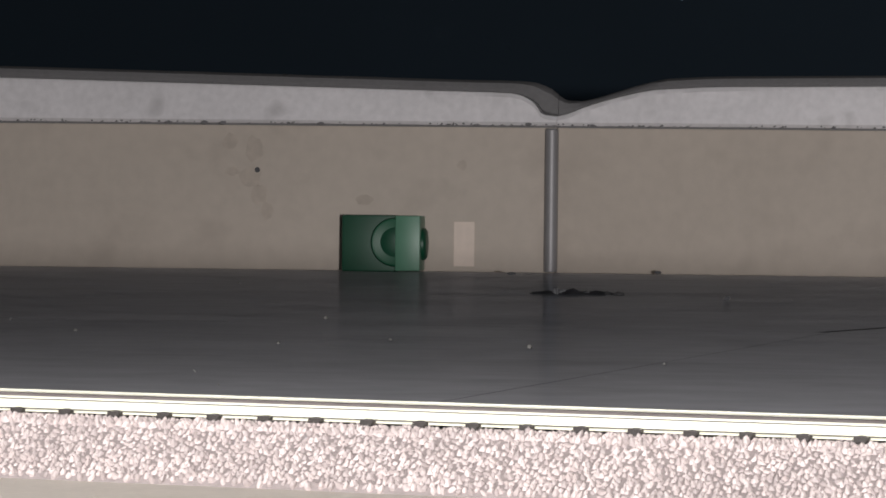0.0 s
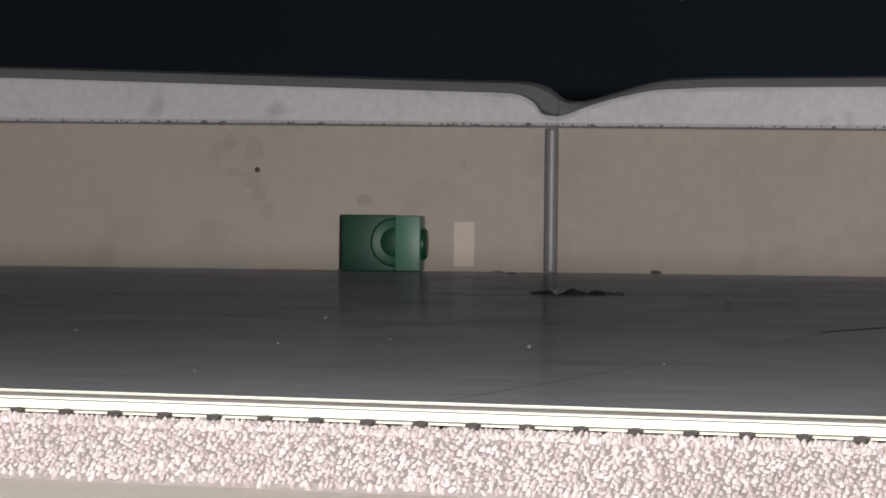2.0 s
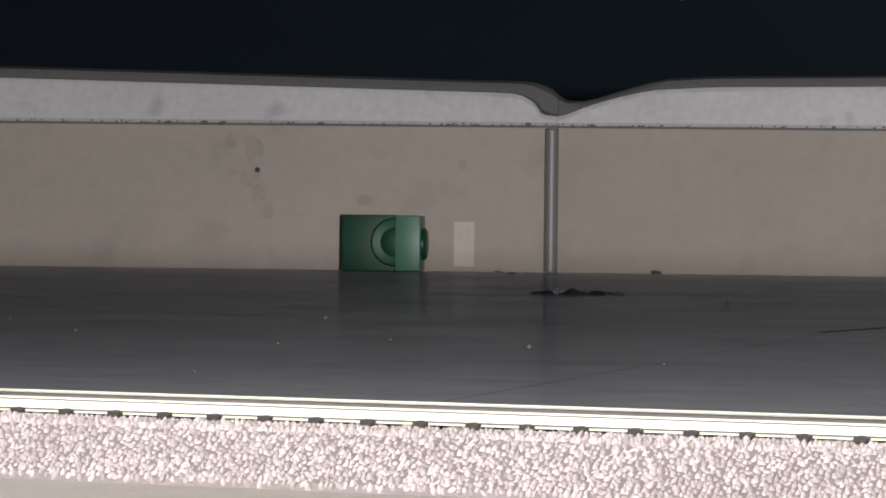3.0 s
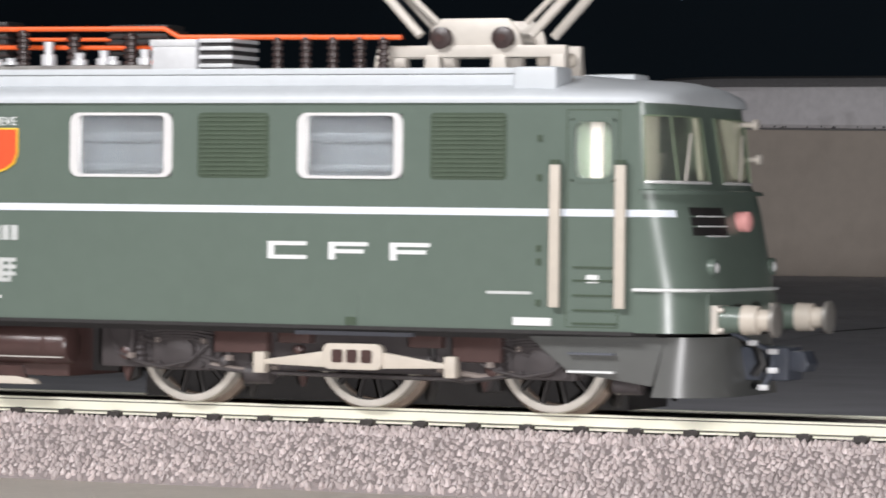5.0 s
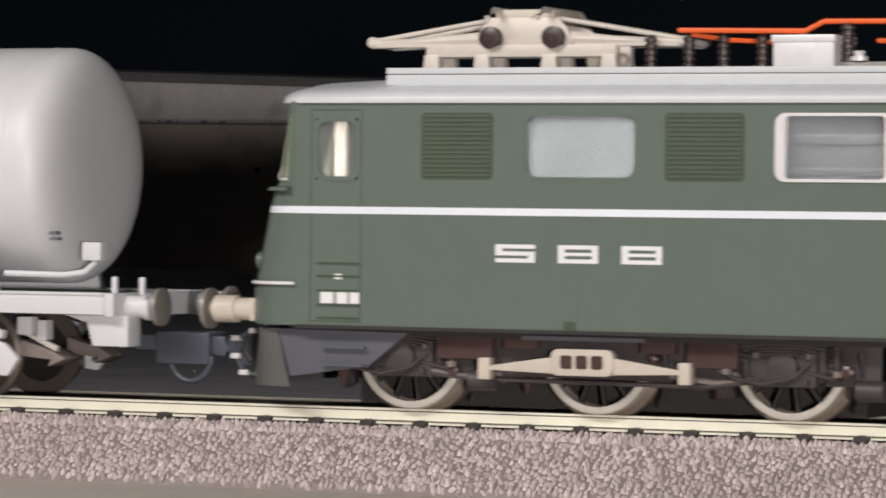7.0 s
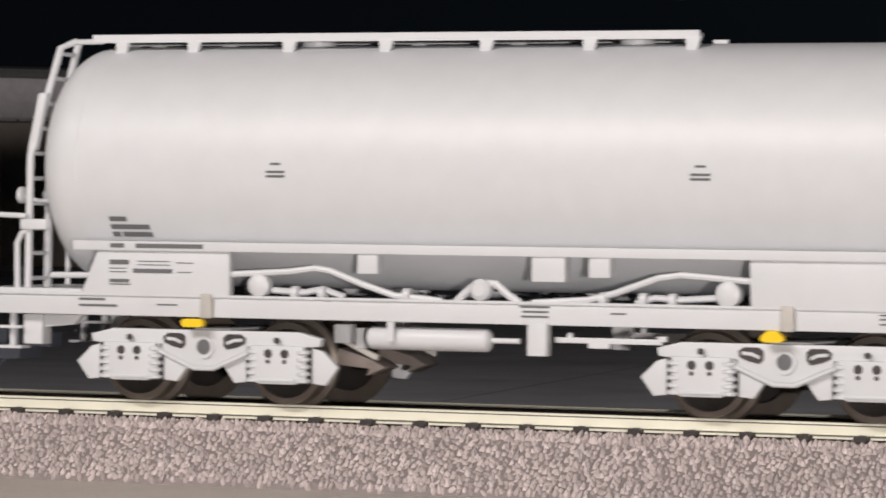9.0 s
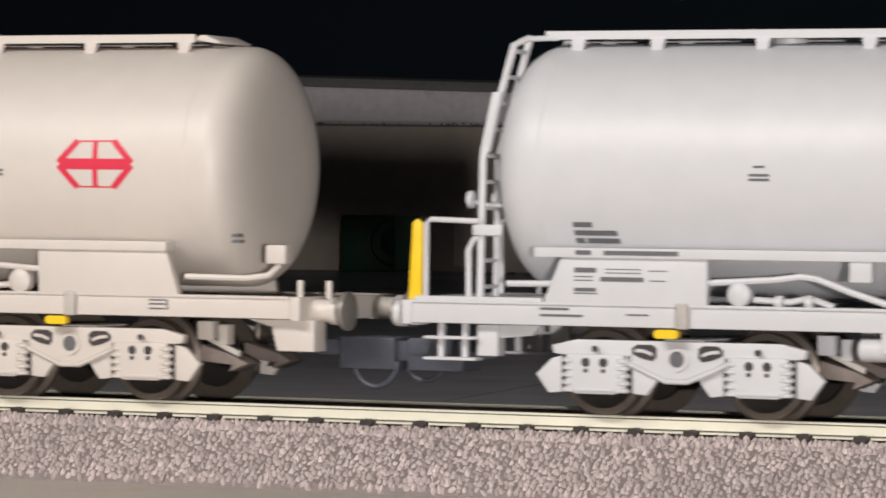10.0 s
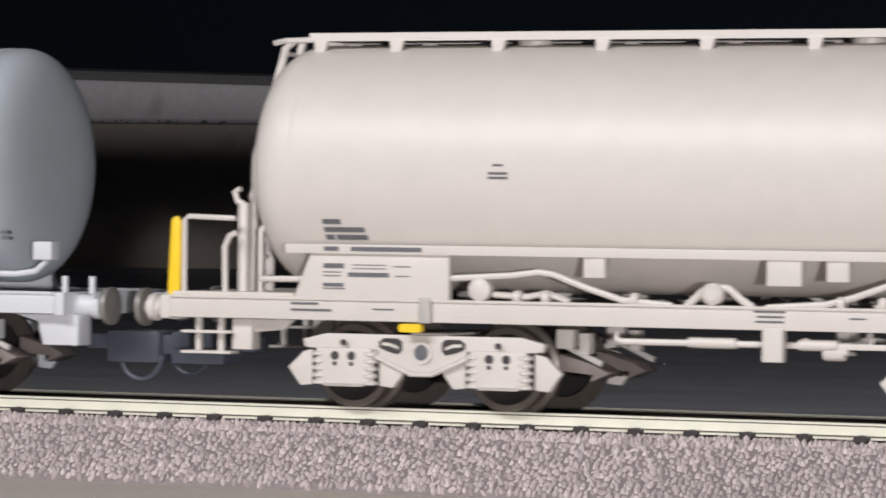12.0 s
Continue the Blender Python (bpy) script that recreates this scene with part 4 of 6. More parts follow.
def loco_roof_gear(loco):
    gear = part("equipment_tray", box(nb(), -22, 18, -7.5, 7.5, 41.5, 43.3), M_TRAY, loco, "grey-brown tray with switchgear", bevel=0.2)
    busbar(gear, [(-41.5, -6, 47.3), (-25.2, -6, 47.1), (-22.8, -6, 48.25), (18.2, -6, 48.05), (20.4, -6, 46.95), (52, -6, 46.7)])
    busbar(gear, [(-17, -3, 46.0), (14.5, -3, 45.7), (17.5, -3, 45.0), (18.2, -3, 43.6)])
    busbar(gear, [(-8, 3, 47.2), (8, 3, 47.1)], 0.28)
    busbar(gear, [(-40, -5.5, 46.8), (-36, -3, 46.2), (-31, -1, 46.0)], 0.3)
    busbar(gear, [(17, -7, 43.6), (21, -7.4, 43.7), (24, -7.6, 43.7)], 0.34)
    for x, y, z0, z1 in ((-19.8, -6, 43, 48.0), (-2.7, -6, 43, 48.0), (12.8, -5, 43, 47.6), (3.8, -4, 43, 47.6)):
        insulator(gear, x, y, z0, z1, 0.95)
    for x in (-40.5, -36.0, -31.0, -45.5, 34.6, 38.6, 42.4, 46.2, 49.5):
        insulator(gear, x, -6 if x > 0 else -5, 41.6, 46.8, 0.75)
    for a, b, z0, z1 in ((-15.3, -9.6, 43.4, 49.6), (6.1, 14.7, 44.9, 49.0)):
        bk = part("switch_block", box(nb(), a, b, 1.5, 6.5, z0, z1), M_BLACK, gear, "black switchgear block", bevel=0.3)
        for z in np.arange(z0 + 0.7, z1 - 0.3, 0.8):
            part("cooling_fin", box(nb(), a - 0.4, b + 0.4, 1.2, 6.8, z, z + 0.25), M_INSULATOR, bk)
    for x, y, h in ((-18, -7, 1.2), (-13, -6.5, 0.9), (-6.8, -5.5, 0.8), (0.3, -4.5, 3.1), (5.2, -5, 1.6), (8.8, -5, 1.9), (10.8, -6.3, 1.1), (15.2, -5.6, 2.0), (-9.5, -4, 1.0), (-4.0, -7, 0.9)):
        fit = part("fitting", turned(nb(), [(43.4, 1.05), (43.4 + h * 0.45, 1.05), (43.4 + h * 0.5, 0.6), (43.4 + h, 0.75)], (x, y, 0), "z", 14), M_SILVER, gear, "small silver fitting")
    for a, b in ((-28.1, -20.4), (18.2, 24.6)):
        bx = part("resistor_box", box(nb(), a, b, -9.5, -1.5, 41.2, 46.3), M_SILVER, loco, "pale grey roof box", bevel=0.2)
        part("box_lid", box(nb(), a - 0.2, b + 0.2, -9.7, -1.3, 45.6, 46.5), M_SILVER, bx, bevel=0.15)
    lb = part("louvred_box", box(nb(), 24.8, 29.3, -8.5, -1.5, 41.2, 46.3), M_BLACK, loco, "small roof box with pale louvres")
    for z in (42.9, 44.0, 45.1, 46.1):
        part("louvre_bar", box(nb(), 24.7, 29.5, -8.9, -1.2, z, z + 0.5), M_SILVER, lb, bevel=0.08)


def pantograph_base(loco, c, name, label):
    pg = part(name, box(nb(), c - 13.2, c + 12.6, -4.7, -3.5, 44.2, 45.7), M_IVORY, loco, label, bevel=0.15)
    part("base_beam", box(nb(), c - 13.2, c + 12.6, 0.2, 1.4, 44.2, 45.7), M_IVORY, pg, bevel=0.15)
    for x in (c - 12.4, c - 5.5, c + 3.6, c + 11.6):
        for y in (-4.1, 0.8):
            part("base_foot", prism(nb(), [(x - 1.2, 41.6), (x + 1.2, 41.6), (x + 0.9, 44.5), (x - 0.9, 44.5)], y - 0.8, y + 0.8), M_IVORY, pg, bevel=0.1)
    for x in (c - 4.2, c + 4.3):
        part("cross_tube", turned(nb(), [(-4.2, 0.8), (4.2, 0.8)], (x, 0, 46.6), "y", 16), M_IVORY, pg)
        for y in (-5.0, 5.0):
            part("spring_drum", turned(nb(), [(y - 0.7, 0.8), (y - 0.5, 1.4), (y - 0.2, 1.2), (y + 0.2, 1.2), (y + 0.5, 1.4), (y + 0.7, 0.8)], (x, 0, 46.6), "y", 24), M_INSULATOR, pg, "dark brown spring drum")
            part("drum_cap", turned(nb(), [(y - 0.8, 0.5), (y + 0.8, 0.5)], (x, 0, 46.6), "y", 12), M_BROWN, pg)
    for y in (-4.1, 4.1):
        part("bearing_plate", prism(nb(), [(c - 6.3, 45.5), (c + 6.6, 45.5), (c + 6.0, 47.6), (c + 4.6, 49.1), (c - 4.4, 49.1), (c - 6.0, 47.6)], y - 0.25, y + 0.25), M_IVORY, pg, bevel=0.1)
    part("drive_cylinder", turned(nb(), [(c + 8, 0.9), (c + 12.5, 0.9), (c + 13, 0.5)], (0, -2, 43.8), "x", 14), M_BEIGE, pg)
    return pg


def loco_pantographs(loco):
    pg = pantograph_base(loco, 61.2, "pantograph", "raised ivory pantograph on the roof")
    for y in (-3.7, 3.7):
        for d in (-1, 1):
            part("lower_arm", tube(nb(), [(61.2 + d * 7.6, y, 47.0), (61.2 + d * 25, y * 0.8, 65)], 0.62), M_IVORY, pg, "ivory tubular arm")
            part("upper_arm", tube(nb(), [(61.2 + d * 25, y * 0.8, 65), (61.2 + d * 2.5, y * 0.7, 84)], 0.45), M_IVORY, pg)
    for d in (-1, 1):
        part("knee_tube", turned(nb(), [(-3.2, 0.5), (3.2, 0.5)], (61.2 + d * 25, 0, 65), "y", 12), M_IVORY, pg)
        part("inner_stay", tube(nb(), [(61.2 + d * 6.0, -1.5, 48.6), (61.2 + d * 24, -2.5, 65)], 0.4), M_IVORY, pg)
        part("contact_strip", tube(nb(), [(61.2 + d * 2.0, -14, 83), (61.2 + d * 2.0, -10, 84.6), (61.2 + d * 2.0, 10, 84.6), (61.2 + d * 2.0, 14, 83)], 0.5), M_SILVER, pg)
    pg = pantograph_base(loco, -62.8, "pantograph", "folded ivory pantograph lying low on the roof")
    for y in (-3.7, 3.7):
        for d in (-1, 1):
            part("lower_arm", tube(nb(), [(-62.8 + d * 4.0, y, 46.6), (-62.8 + d * 21.3, y * 0.85, 45.9)], 0.55), M_IVORY, pg, "folded arm")
            part("upper_arm", tube(nb(), [(-62.8 + d * 21.3, y * 0.85, 46.3), (-62.8 + d * 2.0, y * 0.7, 49.4)], 0.32), M_IVORY, pg)
            part("side_fairing", prism(nb(), [(-62.8 + d * 5.5, 45.6), (-62.8 + d * 20.5, 45.5), (-62.8 + d * 20.5, 46.0), (-62.8 + d * 6, 47.4)], y - 0.15, y + 0.15), M_IVORY, pg)
    for d in (-1, 1):
        part("knee_tube", turned(nb(), [(-3.4, 0.7), (3.4, 0.7)], (-62.8 + d * 21.3, 0, 46.2), "y", 12), M_IVORY, pg)
        part("contact_strip", tube(nb(), [(-62.8 + d * 3.4, -8, 48.9), (-62.8 + d * 3.4, -6, 50.0), (-62.8 + d * 3.4, 6, 50.0), (-62.8 + d * 3.4, 8, 48.9)], 0.4), M_IVORY, pg)
    part("head_frame", box(nb(), -66.8, -58.8, -4, 4, 48.6, 50.2), M_BEIGE, pg, bevel=0.4)


def loco_bogie(loco, c):
    d = 1 if c > 0 else -1
    bg = part("bogie", box(nb(), c - 33.5, c + 33.5, -6.8, 6.8, 0.5, 10), M_BLACK, loco, "dark three-axle bogie")
    for s in (-1, 1):
        def slabs(x0, x1, z0, z1, y0=11.2, y1=12.8):
            return box(nb(), x0, x1, min(s * y0, s * y1), max(s * y0, s * y1), z0, z1)
        part("side_frame", prism(nb(), [(c - 30, 9.8), (c + 30, 9.8), (c + 31.5, 6.4), (c + 29.5, 4.7), (c + 20, 4.3), (c + 14, 3.4), (c + 9, 4.4), (c - 9, 4.6), (c - 13, 3.2), (c - 20, 4.5), (c - 29.5, 4.7), (c - 31.5, 6.4)], s * 11.2, s * 12.4), M_FRAME, bg, bevel=0.15)
        for x in (c - 25, c + 25):
            part("axle_box", slabs(x - 4.2, x + 4.2, 4.2, 8.8, 11.4, 13.4), M_FRAME, bg, "dark axle box", bevel=0.4)
            part("axle_cover", turned(nb(), [(s * 13.3, 2.1), (s * 14.0, 1.9), (s * 14.2, 0.6)], (x, 0, 6.6), "y", 20), M_FRAME, bg)
            for k in (-1, 1):
                part("coil_spring", turned(nb(), [v for i in range(6) for v in ((5.0 + i * 0.75, 0.75), (5.35 + i * 0.75, 1.0))], (x + k * 6.2, s * 12.6, 0), "z", 12), M_FRAME, bg)
                part("brake_shoe", prism(nb(), [(x + k * 7.6, 3.2), (x + k * 9.0, 2.4), (x + k * 9.6, 5.0), (x + k * 8.3, 6.6)], s * 9.0, s * 10.8), M_BLACK, bg, bevel=0.15)
            part("brake_rod", tube(nb(), [(x - 7.5, s * 13.0, 8.6), (x - 2, s * 13.3, 7.2), (x + 6, s * 13.3, 5.4)], 0.3, 6), M_FRAME, bg)
        # leaf springs, hangers, brake cylinders and pipes round each outer axle
        for x in (c - 25, c + 25):
            for i in range(4):
                part("spring_leaf", prism(nb(), [(x - 6.5 + i, 8.9 - 0.35 * i + 0.02), (x - 2, 9.4 - 0.35 * i), (x + 2, 9.4 - 0.35 * i), (x + 6.5 - i, 8.9 - 0.35 * i), (x + 2, 9.12 - 0.35 * i), (x - 2, 9.12 - 0.35 * i)], s * 13.3, s * 14.1), M_FRAME, bg)
            for k in (-1, 1):
                part("spring_hanger", tube(nb(), [(x + k * 6.8, s * 13.8, 9.4), (x + k * 7.0, s * 13.8, 6.2)], 0.35, 6), M_FRAME, bg)
                part("hanger_nut", turned(nb(), [(5.6, 0.6), (6.3, 0.6)], (x + k * 7.0, s * 13.8, 0), "z", 6), M_BRAKE, bg, "brownish hanger nut")
                part("cover_bolt", turned(nb(), [(s * 13.3, 0.4), (s * 13.9, 0.35)], (x + k * 3.3, 0, 8.0), "y", 8), M_BRAKE, bg)
                part("cover_bolt", turned(nb(), [(s * 13.3, 0.4), (s * 13.9, 0.35)], (x + k * 3.0, 0, 5.0), "y", 8), M_FRAME, bg)
            part("brake_cylinder", turned(nb(), [(x + 9.0, 0.5), (x + 9.2, 1.3), (x + 12.6, 1.3), (x + 12.9, 0.5)], (0, s * 12.8, 4.0), "x", 14), M_FRAME, bg, "small dark brake cylinder")
            part("cable", tube(nb(), [(x - 11, s * 13.0, 9.2), (x - 9, s * 13.6, 6.4), (x - 6, s * 13.9, 5.2), (x - 2.5, s * 14.1, 4.6), (x + 1.5, s * 14.0, 5.4), (x + 4, s * 13.6, 7.6)], 0.25, 6), M_FRAME, bg)
        for x in (c - 16.5, c + 16.5):
            part("brake_hanger", prism(nb(), [(x - 0.7, 9.6), (x + 0.7, 9.6), (x + 1.3, 5.5), (x + 0.4, 2.6), (x - 0.6, 2.6), (x - 0.3, 5.5)], s * 10.6, s * 11.4), M_FRAME, bg, bevel=0.12)
            part("brake_block", prism(nb(), [(x - 1.5, 5.2), (x + 1.1, 5.0), (x + 1.6, 2.6), (x - 0.8, 2.2)], s * 9.0, s * 11.0), M_BLACK, bg, bevel=0.2)
            part("pull_rod", tube(nb(), [(x - 6, s * 12.9, 5.2), (x, s * 13.1, 4.4), (x + 5, s * 12.9, 4.9)], 0.4, 6), M_BRAKE, bg)
        for a, b, z0 in ((c - 20, c - 12.5, 6.6), (c - 11, c - 6.5, 8.0), (c + 7, c + 11.5, 7.8), (c + 13, c + 19.5, 6.2)):
            part("equipment_box", slabs(a, b, z0, 9.9, 11.8, 14.2), M_BROWN, bg, "red-brown equipment box", bevel=0.3)
        part("foot_bracket", slabs(c - 8, c + 8, 9.2, 9.7, 13, 15.4), M_SKIRT, bg)
        lf = part("spring_beam", prism(nb(), rounded(c - 4.2, c + 4.0, 4.95, 8.2, 1.0), s * 14.0, s * 15.4), M_BEIGE, bg, "cream equalising spring beam", bevel=0.12)
        for k in (-1, 1):
            part("beam_arm", prism(nb(), [(c + k * 3.9, 5.15), (c + k * 12.4, 5.4), (c + k * 12.4, 5.95), (c + k * 3.9, 7.2)], s * 14.2, s * 15.1), M_BEIGE, lf, bevel=0.1)
            part("beam_end", box(nb(), c + k * 13.1 - 0.8, c + k * 13.1 + 0.8, min(s * 13.6, s * 15.3), max(s * 13.6, s * 15.3), 4.2, 6.9), M_BEIGE, lf, bevel=0.25)
        for x in (c - 2.1, c - 0.1, c + 1.9):
            part("beam_slot", prism(nb(), rounded(x - 0.75, x + 0.75, 5.8, 7.45, 0.3, 3), s * 15.35, s * 15.5), M_BROWN, lf, "dark slot")
        inner = c - d * 37.0
        part("end_bracket", slabs(min(inner, c - d * 30), max(inner, c - d * 30), 4.4, 9.9, 11.4, 12.6), M_FRAME, bg, bevel=0.3)
        for k, (dx, z, r) in enumerate(((-33, 6.2, 0.9), (-19, 5.4, 0.7), (-8.5, 7.2, 0.6), (9.5, 6.0, 0.7), (18, 5.2, 0.8), (29, 7.4, 0.7))):
            part("bolt_boss", turned(nb(), [(s * 12.3, r), (s * 13.6, r * 0.9), (s * 13.8, r * 0.4)], (c + d * dx, 0, z), "y", 12), M_FRAME if k % 2 else M_BROWN, bg)
        for x in (c - 25, c, c + 25):
            part("sand_pipe", tube(nb(), [(x + 9.5, s * 12.6, 8.6), (x + 9.8, s * 12.2, 5.5), (x + 9.0, s * 10.6, 2.6), (x + 8.2, s * 9.6, 1.3)], 0.5, 8), M_BLACK, bg, "thin black sand pipe")
            part("brake_lever", prism(nb(), [(x - 9.6, 8.6), (x - 8.8, 8.8), (x - 7.9, 4.6), (x - 8.6, 2.4), (x - 9.4, 4.4)], s * 11.0, s * 11.9), M_BROWN, bg, bevel=0.12)
        part("brake_pipe", tube(nb(), [(c - 30, s * 13.0, 5.6), (c - 20, s * 13.2, 4.6), (c - 15, s * 13.2, 4.2), (c + 15, s * 13.2, 4.0), (c + 21, s * 13.2, 4.7), (c + 29, s * 13.0, 5.8)], 0.3, 6), M_FRAME, bg)
        # bogie end with steps and ploughs
        part("skirt", prism(nb(), [(d * 73.4, 9.7), (d * 78.8, 5.4), (d * 89.6, 3.9), (d * 91.4, 9.9)], s * 14.2, s * 15.0), M_STEP if d > 0 else M_SKIRT, bg, "grey step skirt", bevel=0.12)
        for z in (5.5, 7.7):
            part("skirt_step", box(nb(), min(d * 79, d * 85), max(d * 79, d * 85), min(s * 14.9, s * 16.0), max(s * 14.9, s * 16.0), z - 0.12, z + 0.14), M_WHITE if z < 6 and d > 0 else M_SKIRT, bg, "thin step")
    lo = [(d * (89.6 + 8.2 * max(0, math.cos(a)) ** 0.95), 15 * math.copysign(abs(math.sin(a)) ** 0.5, math.sin(a)), 2.6) for a in np.linspace(-1.5708, 1.5708, 17)]
    hi = [(d * (91.4 + 5.2 * max(0, math.cos(a)) ** 0.95), 15 * math.copysign(abs(math.sin(a)) ** 0.5, math.sin(a)), 9.9) for a in np.linspace(-1.5708, 1.5708, 17)]
    inner = [(x - d * 0.7, y * 0.95, z) for x, y, z in hi]
    part("snow_plough", loft(nb(), [lo, hi, inner], close=False, caps=False), M_STEP, bg, "dark grey curved plough", smooth=50)


def build_locomotive():
    loco = thing("electric_locomotive", "fir green model electric locomotive with silver roof on track", "model locomotive")
    loco_body(loco)
    loco_roof(loco)
    loco_roof_gear(loco)
    loco_pantographs(loco)
    for c in (-50.0, 50.0):
        loco_bogie(loco, c)
        for x in (c - 25, c, c + 25):
            spoked_wheelset(loco, x, 7.2)
    tk = part("air_tank", turned(nb(), [(-9.6, 0.8), (-9.3, 2.2), (-8.6, 2.6), (8.0, 2.6), (8.7, 2.2), (9.0, 0.8)], (0, -12.2, 7.0), "x", 24), M_BROWN, loco, "red-brown air tank")
    for x in (-6, 5.5):
        part("tank_band", turned(nb(), [(x - 0.3, 2.7), (x + 0.3, 2.7)], (0, -12.2, 7.0), "x", 24), M_BROWN, tk)
    part("tank_plate", box(nb(), -9.5, -4.6, -15, -14.6, 6.0, 8.8), M_SKIRT, tk, "blue-grey plate", bevel=0.1)
    part("tank_pale_line", box(nb(), -2.5, 8.4, -14.75, -14.35, 5.35, 5.5), M_BLOCK, tk, "thin pale line along the tank")
    part("battery_box", box(nb(), -9.8, 8.2, -12.5, 12.5, 2.9, 9.6), M_BROWN, loco, "red-brown box between the bogies", bevel=0.3)
    part("lower_bracket", prism(nb(), [(-2.2, 4.2), (1.6, 4.2), (2.2, 2.6), (-2.8, 2.6)], -13.2, -12.4), M_BROWN, loco)
    part("pickup_plate", prism(nb(), [(-4.6, 1.8), (4.0, 1.8), (3.4, 2.4), (0.8, 2.8), (-1.6, 2.8), (-4.2, 2.4)], -13.6, -12.0), M_BEIGE, loco, "cream plate under the box", bevel=0.1)
    part("far_tank", turned(nb(), [(-9, 2.3), (8.5, 2.3)], (0, 12.2, 6.9), "x", 20), M_BROWN, loco)
    for d in (-1, 1):
        for y in (-10.06, 10.06):
            if d > 0:
                loco_buffer(loco, 96.0, y, d)
            else:
                sprung_buffer(loco, d * 95.9, y, d, 8.1, M_BEIGE)
        close_coupler(loco, d * 97.2, d, d < 0)
        part("buffer_beam", box(nb(), min(d * 92, d * 96.0), max(d * 92, d * 96.0), -12.5, 12.5, 10.3, 15.2), M_GREEN, loco, bevel=0.5)
        for hx, hz in ((98.6, 9.2), (101.2, 8.2), (101.2, 5.9), (100.0, 3.8)):
            part("hose_tip", box(nb(), min(d * hx, d * (hx + 1.3)), max(d * hx, d * (hx + 1.3)), -6.1, -5.3, hz - 0.35, hz + 0.35), M_SILVER, loco, "small pale hose fitting", bevel=0.15)
        part("step_hanger", tube(nb(), [(d * 96.5, -5.7, 10.4), (d * 99.2, -5.7, 9.2), (d * 101.8, -5.7, 8.2), (d * 101.8, -5.7, 5.9), (d * 100.6, -5.7, 3.8)], 0.35, 6), M_COUPLER, loco)
        part("brake_hose", tube(nb(), [(d * 98, -5.5, 9.5), (d * 100, -5.6, 8.6), (d * 100.6, -5.6, 6.6), (d * 99.6, -5.6, 5.2)], 0.4), M_BLACK, loco)
    part("wheel_guard", box(nb(), -12, 12, -6, 6, 3.5, 9.8), M_BLACK, loco)
    return loco


locomotive = build_locomotive()

# ---- the tank wagons ----
TANK_Z, TANK_R = 30.3, 15.6


def barrel_strip(bm, p, q, width, lift=0.05, seg=6):
    """A printed stripe from p to q (x, z) that follows the barrel's near side."""
    (x0, z0), (x1, z1) = p, q
    d = math.hypot(x1 - x0, z1 - z0)
    nx, nz = -(z1 - z0) / d * width / 2, (x1 - x0) / d * width / 2

    def on(x, z):
        return (x, -math.sqrt(max(0.1, (TANK_R + lift) ** 2 - (z - TANK_Z) ** 2)), z)
    rows = []
    for i in range(seg + 1):
        k = i / seg
        x, z = x0 + (x1 - x0) * k, z0 + (z1 - z0) * k
        rows.append([on(x + nx, z + nz), on(x, z), on(x - nx, z - nz)])
    return loft(bm, rows, close=False, caps=False)


